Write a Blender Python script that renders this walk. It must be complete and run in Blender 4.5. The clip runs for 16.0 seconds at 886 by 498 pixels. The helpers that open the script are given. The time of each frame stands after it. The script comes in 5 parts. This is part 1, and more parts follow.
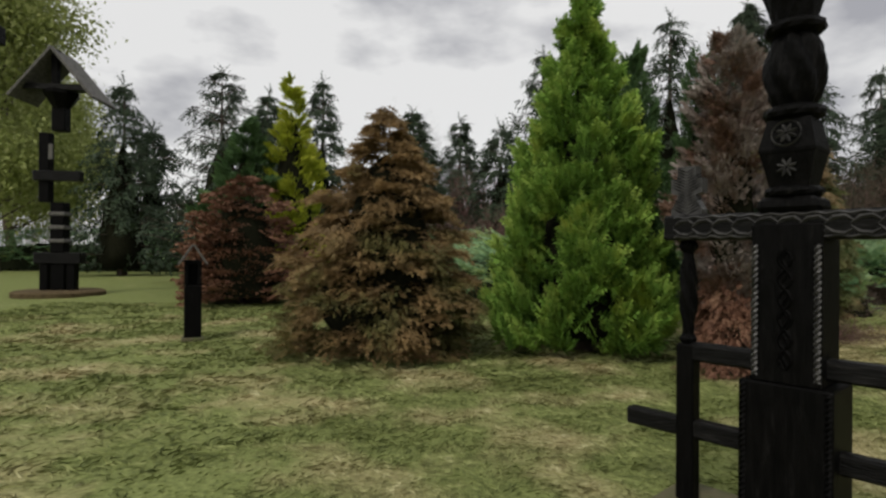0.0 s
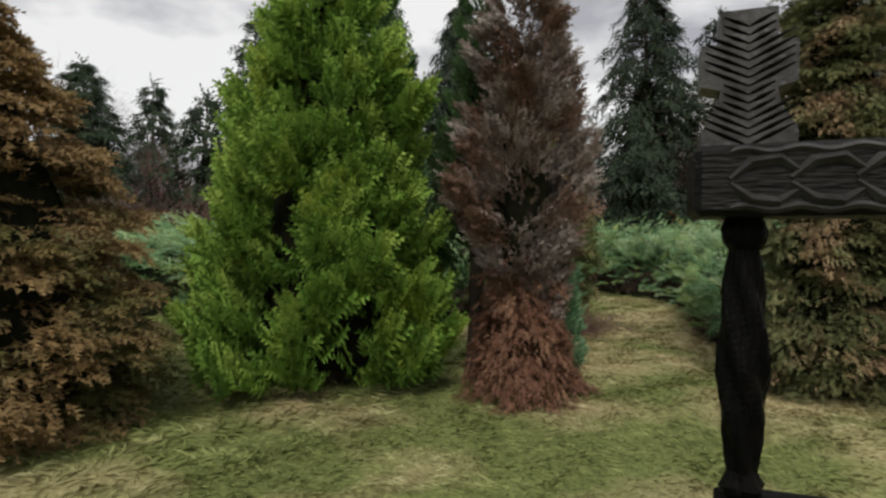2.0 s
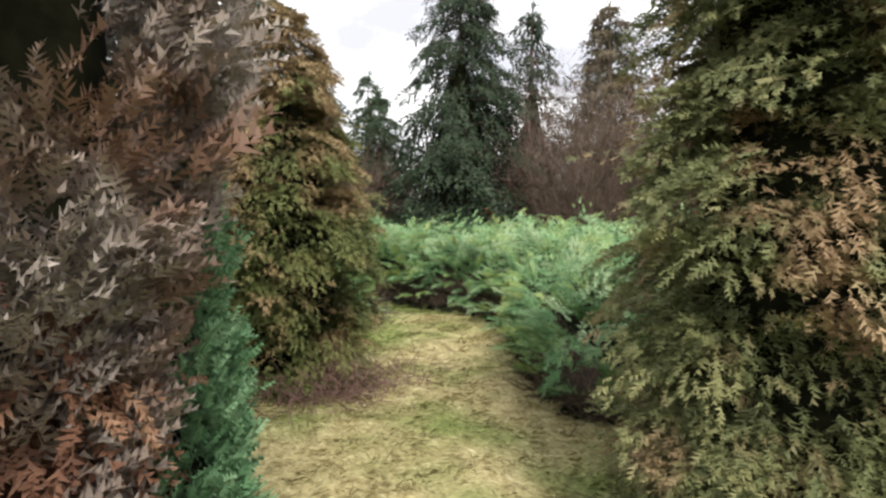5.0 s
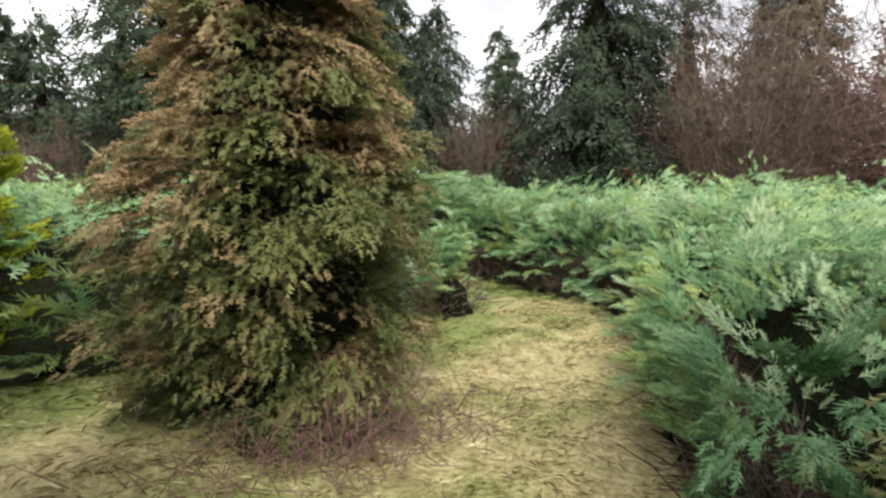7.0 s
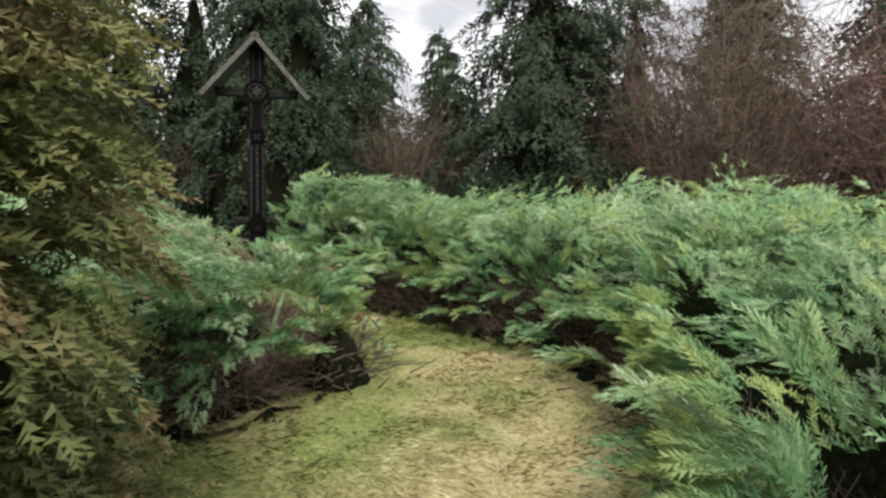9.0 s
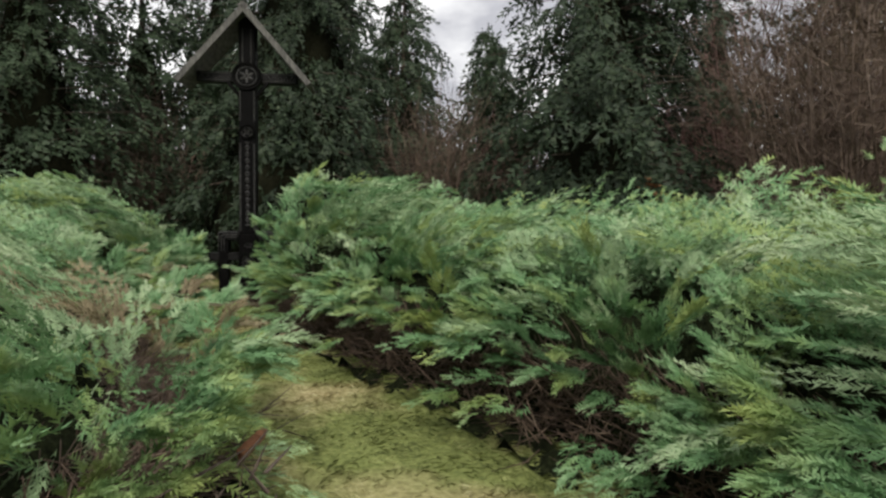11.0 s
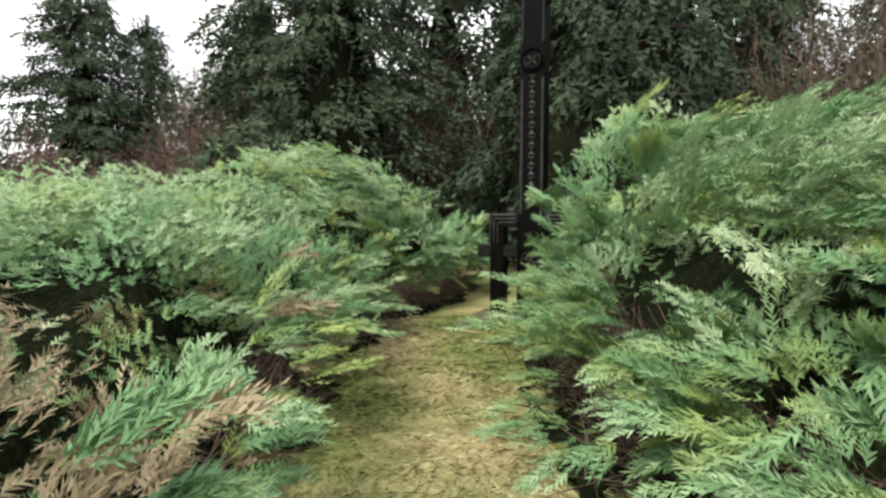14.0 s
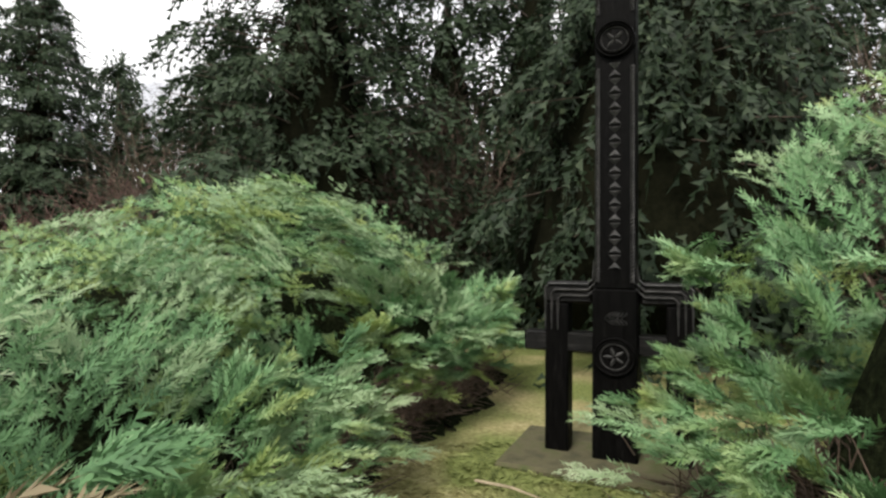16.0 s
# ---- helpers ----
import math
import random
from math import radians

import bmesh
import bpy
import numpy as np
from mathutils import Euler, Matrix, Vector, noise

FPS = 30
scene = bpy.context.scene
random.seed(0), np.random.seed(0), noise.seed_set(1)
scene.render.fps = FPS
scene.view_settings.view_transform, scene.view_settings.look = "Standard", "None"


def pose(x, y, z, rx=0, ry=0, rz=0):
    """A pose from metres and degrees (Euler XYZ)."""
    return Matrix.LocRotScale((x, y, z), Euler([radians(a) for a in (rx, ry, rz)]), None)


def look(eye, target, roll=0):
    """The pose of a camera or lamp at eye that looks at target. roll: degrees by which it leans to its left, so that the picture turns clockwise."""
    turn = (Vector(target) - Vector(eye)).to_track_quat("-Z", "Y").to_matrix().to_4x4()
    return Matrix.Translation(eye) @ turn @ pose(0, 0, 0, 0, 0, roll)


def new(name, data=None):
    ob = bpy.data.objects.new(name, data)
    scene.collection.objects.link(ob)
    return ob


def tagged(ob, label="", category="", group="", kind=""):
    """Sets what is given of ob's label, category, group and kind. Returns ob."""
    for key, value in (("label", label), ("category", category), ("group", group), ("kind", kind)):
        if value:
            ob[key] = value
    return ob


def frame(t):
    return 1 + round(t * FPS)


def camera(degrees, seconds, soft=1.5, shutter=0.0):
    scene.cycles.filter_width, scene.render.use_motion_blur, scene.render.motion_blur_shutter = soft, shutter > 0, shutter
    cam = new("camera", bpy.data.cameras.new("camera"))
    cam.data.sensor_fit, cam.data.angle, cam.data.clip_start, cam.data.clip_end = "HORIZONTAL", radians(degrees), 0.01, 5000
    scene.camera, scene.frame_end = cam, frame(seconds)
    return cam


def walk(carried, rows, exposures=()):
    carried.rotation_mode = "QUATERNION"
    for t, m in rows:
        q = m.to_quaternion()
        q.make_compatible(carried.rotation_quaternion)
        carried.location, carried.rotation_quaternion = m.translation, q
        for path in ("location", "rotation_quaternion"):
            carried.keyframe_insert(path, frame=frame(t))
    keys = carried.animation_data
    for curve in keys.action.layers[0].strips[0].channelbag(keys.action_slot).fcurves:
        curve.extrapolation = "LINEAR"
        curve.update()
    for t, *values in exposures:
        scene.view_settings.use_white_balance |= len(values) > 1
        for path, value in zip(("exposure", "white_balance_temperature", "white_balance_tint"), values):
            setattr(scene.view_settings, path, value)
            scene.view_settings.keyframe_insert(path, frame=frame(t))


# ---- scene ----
cam = camera(76.2, 16.0, soft=2.5)
METRES, EYE, TILT, LEAN, TURN = 20.0, 1.38, 0.0, 0.0, 0.0
ROWS = [
    (0.0, 0.0, 0.0, 0.0, -0.0, 0.15, -0.45),
    (0.5, -0.0054, 0.026, 0.0003, -12.42, -0.89, -0.43),
    (1.0, -0.0029, 0.0565, -0.0004, -22.51, -1.25, -0.32),
    (1.5, 0.0038, 0.0883, 0.0005, -27.14, -0.41, -0.32),
    (2.0, 0.0141, 0.1203, 0.0009, -28.46, -0.86, -0.18),
    (2.5, 0.0275, 0.1491, 0.0016, -29.71, -0.15, -0.17),
    (3.0, 0.0444, 0.1735, 0.0012, -41.44, 0.18, -0.03),
    (5.5, 0.1816, 0.2459, 0.0016, -45.96, -0.84, -0.19),
    (6.0, 0.2047, 0.2592, 0.0017, -37.82, -1.65, -0.2),
    (6.5, 0.2209, 0.2772, 0.0014, -32.14, -2.05, -0.2),
    (7.0, 0.242, 0.2958, 0.0007, -31.94, -4.25, -0.21),
    (7.5, 0.2607, 0.3181, -0.0, -34.55, -5.86, -0.18),
    (8.0, 0.2811, 0.339, -0.0002, -36.29, -5.1, -0.18),
    (10.5, 0.3997, 0.4598, 0.0016, -37.97, -0.95, -0.46),
    (11.0, 0.4213, 0.4814, 0.003, -32.18, -1.89, -0.37),
    (11.5, 0.444, 0.5029, 0.005, -24.96, -2.71, -0.35),
    (12.0, 0.459, 0.5307, 0.0033, -20.22, -2.9, -0.32),
    (12.5, 0.4729, 0.5638, 0.0033, -15.21, -3.37, -0.35),
    (13.0, 0.4768, 0.5974, 0.0045, -10.08, -4.66, -0.23),
    (13.5, 0.4815, 0.6307, 0.0043, -4.32, -5.04, -0.12),
    (14.0, 0.4815, 0.6631, 0.0049, -1.18, -4.26, -0.06),
    (14.5, 0.4835, 0.6935, 0.0062, 2.48, -4.02, -0.01),
    (15.0, 0.4813, 0.7228, 0.0068, 4.37, -1.22, -0.08),
    (15.5, 0.4767, 0.7529, 0.0081, 1.41, -0.02, -0.15),
    (16.0, 0.471, 0.7848, 0.0087, -2.01, 1.06, -0.36),
]

walk(cam, [(t, pose(0, 0, EYE, TILT, LEAN, TURN) @ pose(METRES * x, METRES * y, METRES * z, 90 + pitch, roll, yaw)) for t, x, y, z, yaw, pitch, roll in ROWS],
     exposures=[(0.0, -0.2), (1.0, -0.3), (2.0, -0.05), (3.2, 0.05), (5.3, 1.15), (8.2, 1.12), (8.9, 0.85), (10.3, 0.05), (11.0, 0.4), (11.5, 0.6), (12.5, 0.98), (14.0, 1.1), (16.0, 0.8)])

# ---- light: a bright overcast spring sky ----
world = bpy.data.worlds.new("overcast_sky")
scene.world = world
world.use_nodes = True
wn, wl = world.node_tree.nodes, world.node_tree.links
wn.clear()
w_out, w_bg = wn.new("ShaderNodeOutputWorld"), wn.new("ShaderNodeBackground")
w_sky = wn.new("ShaderNodeTexSky")
w_sky.sky_type, w_sky.sun_disc = "NISHITA", False
w_sky.sun_elevation, w_sky.sun_rotation = radians(48), radians(35)
w_co, w_map = wn.new("ShaderNodeTexCoord"), wn.new("ShaderNodeMapping")
w_map.inputs["Scale"].default_value = (1.2, 1.2, 2.6)
w_noise, w_ramp, w_mix = wn.new("ShaderNodeTexNoise"), wn.new("ShaderNodeValToRGB"), wn.new("ShaderNodeMix")
w_noise.inputs["Scale"].default_value, w_noise.inputs["Detail"].default_value = 2.3, 8
w_ramp.color_ramp.elements[0].position, w_ramp.color_ramp.elements[0].color = 0.37, (4.3, 4.3, 4.6, 1)
w_ramp.color_ramp.elements[1].position, w_ramp.color_ramp.elements[1].color = 0.5, (9.2, 9.15, 9.05, 1)
w_mix.data_type, w_mix.inputs["Factor"].default_value = "RGBA", 0.95
w_bg.inputs["Strength"].default_value = 0.1
wl.new(w_co.outputs["Generated"], w_map.inputs["Vector"])
wl.new(w_map.outputs["Vector"], w_noise.inputs["Vector"])
wl.new(w_noise.outputs["Fac"], w_ramp.inputs["Fac"])
wl.new(w_sky.outputs["Color"], w_mix.inputs["A"])
wl.new(w_ramp.outputs["Color"], w_mix.inputs["B"])
wl.new(w_mix.outputs["Result"], w_bg.inputs["Color"])
wl.new(w_bg.outputs["Background"], w_out.inputs["Surface"])
sun = new("sun", bpy.data.lights.new("sun", "SUN"))
sun.data.energy, sun.data.angle, sun.data.color = 2.0, radians(16), (1.0, 0.94, 0.84)
sun.matrix_world = look((-6, -10, 13), (0, 0, 0))

# ---- materials ----


def ramp_node(nt, stops):
    r = nt.nodes.new("ShaderNodeValToRGB")
    el = r.color_ramp.elements
    while len(el) < len(stops):
        el.new(0.5)
    for e, (p, c) in zip(el, stops):
        e.position, e.color = p, (*c, 1)
    return r


def material(name):
    m = bpy.data.materials.new(name)
    m.use_nodes = True
    return m, m.node_tree, m.node_tree.nodes["Principled BSDF"]


def foliage(name, stops, patch=None, patch_scale=1.5, patch_lo=0.45, patch_hi=0.6, through_light=0.25, rough=0.6, drift=6.0, high=None, branched=True):
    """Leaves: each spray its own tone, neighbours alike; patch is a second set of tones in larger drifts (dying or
    sunburnt parts), which high = (z0, z1, less, more) favours towards the top of the plant; branched leaves carry a
    tone of their branchlet, paler towards its tip."""
    m, nt, b = material(name)
    lk = nt.links.new
    geo = nt.nodes.new("ShaderNodeNewGeometry")
    r = ramp_node(nt, stops)
    co = nt.nodes.new("ShaderNodeTexCoord")
    near, wide, blend = nt.nodes.new("ShaderNodeTexNoise"), nt.nodes.new("ShaderNodeMapRange"), nt.nodes.new("ShaderNodeMix")
    near.inputs["Scale"].default_value, near.inputs["Detail"].default_value = drift, 2
    lk(co.outputs["Object"], near.inputs["Vector"])
    lk(near.outputs["Fac"], wide.inputs["Value"])
    wide.inputs["From Min"].default_value, wide.inputs["From Max"].default_value = 0.3, 0.7
    blend.inputs["Factor"].default_value = 0.55
    lk(geo.outputs["Random Per Island"], blend.inputs["A"])
    lk(wide.outputs["Result"], blend.inputs["B"])
    tone = blend.outputs["Result"]
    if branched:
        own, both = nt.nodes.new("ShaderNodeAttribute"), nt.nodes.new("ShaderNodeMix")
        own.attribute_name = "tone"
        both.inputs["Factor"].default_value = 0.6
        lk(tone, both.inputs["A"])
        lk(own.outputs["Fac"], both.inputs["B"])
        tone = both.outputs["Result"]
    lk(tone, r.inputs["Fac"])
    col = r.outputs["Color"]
    if patch:
        n = nt.nodes.new("ShaderNodeTexNoise")
        n.inputs["Scale"].default_value, n.inputs["Detail"].default_value = patch_scale, 3
        lk(co.outputs["Object"], n.inputs["Vector"])
        f = ramp_node(nt, [(patch_lo, (0, 0, 0)), (patch_hi, (1, 1, 1))])
        amount = n.outputs["Fac"]
        if high:
            sep, span, plus = nt.nodes.new("ShaderNodeSeparateXYZ"), nt.nodes.new("ShaderNodeMapRange"), nt.nodes.new("ShaderNodeMath")
            lk(co.outputs["Object"], sep.inputs["Vector"])
            lk(sep.outputs["Z"], span.inputs["Value"])
            for key, value in zip(("From Min", "From Max", "To Min", "To Max"), high):
                span.inputs[key].default_value = value
            lk(amount, plus.inputs[0])
            lk(span.outputs["Result"], plus.inputs[1])
            amount = plus.outputs["Value"]
        lk(amount, f.inputs["Fac"])
        r2 = ramp_node(nt, patch)
        lk(tone, r2.inputs["Fac"])
        mx = nt.nodes.new("ShaderNodeMix")
        mx.data_type = "RGBA"
        lk(f.outputs["Color"], mx.inputs["Factor"])
        lk(col, mx.inputs["A"])
        lk(r2.outputs["Color"], mx.inputs["B"])
        col = mx.outputs["Result"]
    lk(col, b.inputs["Base Color"])
    b.inputs["Roughness"].default_value = rough
    b.inputs["Specular IOR Level"].default_value = 0.25
    tr, mix = nt.nodes.new("ShaderNodeBsdfTranslucent"), nt.nodes.new("ShaderNodeMixShader")
    lk(col, tr.inputs["Color"])
    mix.inputs["Fac"].default_value = through_light
    lk(b.outputs["BSDF"], mix.inputs[1])
    lk(tr.outputs["BSDF"], mix.inputs[2])
    lk(mix.outputs["Shader"], nt.nodes["Material Output"].inputs["Surface"])
    return m


def surface(name, stops, scale=8, detail=6, rough=0.8, bump=0.3, stretch=(1, 1, 1), metal=0.0, spec=0.4, bump_scale=None):
    m, nt, b = material(name)
    lk = nt.links.new
    co, mp = nt.nodes.new("ShaderNodeTexCoord"), nt.nodes.new("ShaderNodeMapping")
    mp.inputs["Scale"].default_value = stretch
    n, n2 = nt.nodes.new("ShaderNodeTexNoise"), nt.nodes.new("ShaderNodeTexNoise")
    n.inputs["Scale"].default_value, n.inputs["Detail"].default_value, n.inputs["Roughness"].default_value = scale, detail, 0.65
    n2.inputs["Scale"].default_value, n2.inputs["Detail"].default_value = bump_scale or scale * 4, 5
    lk(co.outputs["Object"], mp.inputs["Vector"])
    lk(mp.outputs["Vector"], n.inputs["Vector"])
    lk(mp.outputs["Vector"], n2.inputs["Vector"])
    r = ramp_node(nt, stops)
    lk(n.outputs["Fac"], r.inputs["Fac"])
    lk(r.outputs["Color"], b.inputs["Base Color"])
    bp = nt.nodes.new("ShaderNodeBump")
    bp.inputs["Strength"].default_value, bp.inputs["Distance"].default_value = bump, 0.01
    lk(n2.outputs["Fac"], bp.inputs["Height"])
    lk(bp.outputs["Normal"], b.inputs["Normal"])
    b.inputs["Roughness"].default_value, b.inputs["Metallic"].default_value = rough, metal
    b.inputs["Specular IOR Level"].default_value = spec
    return m


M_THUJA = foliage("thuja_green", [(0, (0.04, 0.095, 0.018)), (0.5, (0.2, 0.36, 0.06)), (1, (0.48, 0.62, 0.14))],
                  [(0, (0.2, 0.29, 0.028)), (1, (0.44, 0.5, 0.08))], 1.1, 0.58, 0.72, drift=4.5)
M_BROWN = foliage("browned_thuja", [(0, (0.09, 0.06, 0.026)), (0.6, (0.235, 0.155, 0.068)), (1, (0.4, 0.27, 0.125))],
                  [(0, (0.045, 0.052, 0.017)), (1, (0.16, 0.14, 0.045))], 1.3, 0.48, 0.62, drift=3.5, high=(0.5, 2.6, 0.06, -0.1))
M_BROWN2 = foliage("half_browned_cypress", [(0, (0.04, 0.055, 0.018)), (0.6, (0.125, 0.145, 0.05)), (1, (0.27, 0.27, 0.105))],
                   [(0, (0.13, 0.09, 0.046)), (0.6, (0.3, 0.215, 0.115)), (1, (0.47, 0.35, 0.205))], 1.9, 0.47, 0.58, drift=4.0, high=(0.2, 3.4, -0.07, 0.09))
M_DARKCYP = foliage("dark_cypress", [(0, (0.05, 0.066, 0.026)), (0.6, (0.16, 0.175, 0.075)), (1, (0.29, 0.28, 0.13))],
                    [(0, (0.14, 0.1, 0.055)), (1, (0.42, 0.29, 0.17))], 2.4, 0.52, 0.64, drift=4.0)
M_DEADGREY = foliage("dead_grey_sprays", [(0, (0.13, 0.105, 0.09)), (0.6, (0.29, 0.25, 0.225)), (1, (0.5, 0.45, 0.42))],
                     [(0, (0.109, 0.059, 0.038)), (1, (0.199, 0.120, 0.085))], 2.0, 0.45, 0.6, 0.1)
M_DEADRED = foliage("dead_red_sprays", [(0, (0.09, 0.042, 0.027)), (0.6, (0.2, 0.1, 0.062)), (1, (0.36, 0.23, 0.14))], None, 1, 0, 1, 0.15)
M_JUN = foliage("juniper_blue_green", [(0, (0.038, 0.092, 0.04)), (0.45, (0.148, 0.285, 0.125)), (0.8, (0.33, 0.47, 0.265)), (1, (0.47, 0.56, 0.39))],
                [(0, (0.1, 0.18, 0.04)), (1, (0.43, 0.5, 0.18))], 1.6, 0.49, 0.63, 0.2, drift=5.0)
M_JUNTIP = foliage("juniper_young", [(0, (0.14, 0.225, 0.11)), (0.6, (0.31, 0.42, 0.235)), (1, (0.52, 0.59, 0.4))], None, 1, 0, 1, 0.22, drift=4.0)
M_JUNDRY = foliage("juniper_withered", [(0, (0.13, 0.1, 0.06)), (0.6, (0.3, 0.25, 0.15)), (1, (0.48, 0.43, 0.28))], None, 1, 0, 1, 0.15)
M_SPRUCE = foliage("spruce_needles", [(0, (0.018, 0.032, 0.016)), (0.6, (0.035, 0.058, 0.028)), (1, (0.065, 0.09, 0.05))], None, 1, 0, 1, 0.1, branched=False)
M_SPRUCE2 = foliage("spruce_grey_green", [(0, (0.009, 0.018, 0.009)), (0.6, (0.025, 0.043, 0.021)), (1, (0.06, 0.08, 0.042))], None, 1, 0, 1, 0.1, branched=False)
M_LARCH = foliage("larch_twigs", [(0, (0.07, 0.055, 0.035)), (0.6, (0.12, 0.095, 0.06)), (1, (0.2, 0.16, 0.11))], None, 1, 0, 1, 0.1, branched=False)
M_RUSSET = foliage("russet_leaves", [(0, (0.2, 0.08, 0.035)), (1, (0.4, 0.2, 0.1))], None, 1, 0, 1, 0.2)
M_BLUEJUN = foliage("upright_juniper_green", [(0, (0.05, 0.12, 0.06)), (0.6, (0.18, 0.34, 0.18)), (1, (0.34, 0.5, 0.32))], None, 1, 0, 1, 0.2)
M_CONGREEN = foliage("deep_green_thuja", [(0, (0.043, 0.086, 0.032)), (0.6, (0.079, 0.151, 0.052)), (1, (0.129, 0.215, 0.077))], None, 1, 0, 1, 0.2)
M_YELLOW = foliage("golden_thuja", [(0, (0.22, 0.28, 0.025)), (0.6, (0.42, 0.47, 0.04)), (1, (0.6, 0.6, 0.08))], None, 1, 0, 1, 0.3)
M_WILLOW = foliage("young_leaf", [(0, (0.16, 0.2, 0.05)), (0.6, (0.28, 0.32, 0.1)), (1, (0.4, 0.42, 0.18))], None, 1, 0, 1, 0.35, branched=False)
M_OAKBROWN = foliage("withered_leaves", [(0, (0.1, 0.05, 0.032)), (0.6, (0.17, 0.085, 0.05)), (1, (0.26, 0.14, 0.08))], None, 1, 0, 1, 0.15)
M_TWIGRED = foliage("reddish_twigs", [(0, (0.09, 0.05, 0.045)), (0.6, (0.15, 0.085, 0.075)), (1, (0.22, 0.13, 0.11))], None, 1, 0, 1, 0.0, branched=False)
M_TWIGBROWN = foliage("brown_twigs", [(0, (0.045, 0.03, 0.022)), (0.6, (0.1, 0.07, 0.052)), (1, (0.2, 0.15, 0.11))], None, 1, 0, 1, 0.0, branched=False)
# Near-black cores paint the shade deep inside crowns; also colours the stump stub.
M_CORE = surface("core_shade_and_stub", [(0.3, (0.005, 0.006, 0.003)), (0.7, (0.016, 0.016, 0.009))], 14, rough=1, spec=0.05)
# Near-black with a little green: shade inside the junipers, put into the colour.
M_JUNCORE = surface("juniper_core_shade", [(0.35, (0.005, 0.006, 0.003)), (0.55, (0.014, 0.018, 0.008)), (0.7, (0.035, 0.04, 0.018))], 30, rough=1, spec=0.05, bump=1.0)
M_BARK = surface("bark", [(0.3, (0.045, 0.033, 0.025)), (0.7, (0.13, 0.1, 0.08))], 9, rough=0.95, bump=0.8, stretch=(3, 3, 0.6))
M_CARVED = surface("tarred_oak", [(0.3, (0.0015, 0.0015, 0.0015)), (0.6, (0.0045, 0.0043, 0.0042)), (0.8, (0.018, 0.017, 0.0165))], 7, rough=0.46, bump=0.7, stretch=(6, 6, 0.8), spec=0.05)
M_CARVED_H = surface("tarred_oak_beam", [(0.3, (0.002, 0.002, 0.002)), (0.58, (0.007, 0.0068, 0.0065)), (0.8, (0.04, 0.038, 0.036))], 7, rough=0.36, bump=0.7, stretch=(0.8, 6, 6), spec=0.1)
# Paler than the tarred oak: highlights on the carved edges, put into the colour.
M_RELIEF = surface("relief_highlight", [(0.3, (0.016, 0.016, 0.016)), (0.7, (0.075, 0.073, 0.071))], 12, rough=0.34, bump=0.5, spec=0.22)
M_SHINGLE = surface("weathered_shingle", [(0.3, (0.035, 0.034, 0.032)), (0.7, (0.15, 0.143, 0.13))], 6, rough=0.8, bump=0.6, stretch=(5, 1, 1))
M_STONE = surface("mossy_concrete", [(0.3, (0.04, 0.042, 0.022)), (0.5, (0.1, 0.09, 0.05)), (0.7, (0.06, 0.078, 0.024))], 5, rough=0.95, bump=0.6)
M_SOIL = surface("bare_soil", [(0.3, (0.05, 0.034, 0.018)), (0.7, (0.13, 0.1, 0.055))], 9, rough=1, bump=0.8, spec=0.1)
M_STICK = surface("dry_stick", [(0.3, (0.3, 0.24, 0.16)), (0.7, (0.46, 0.38, 0.26))], 10, rough=0.85)
M_RUST = surface("rusty_bark", [(0.3, (0.16, 0.06, 0.03)), (0.7, (0.3, 0.13, 0.06))], 10, rough=0.85)


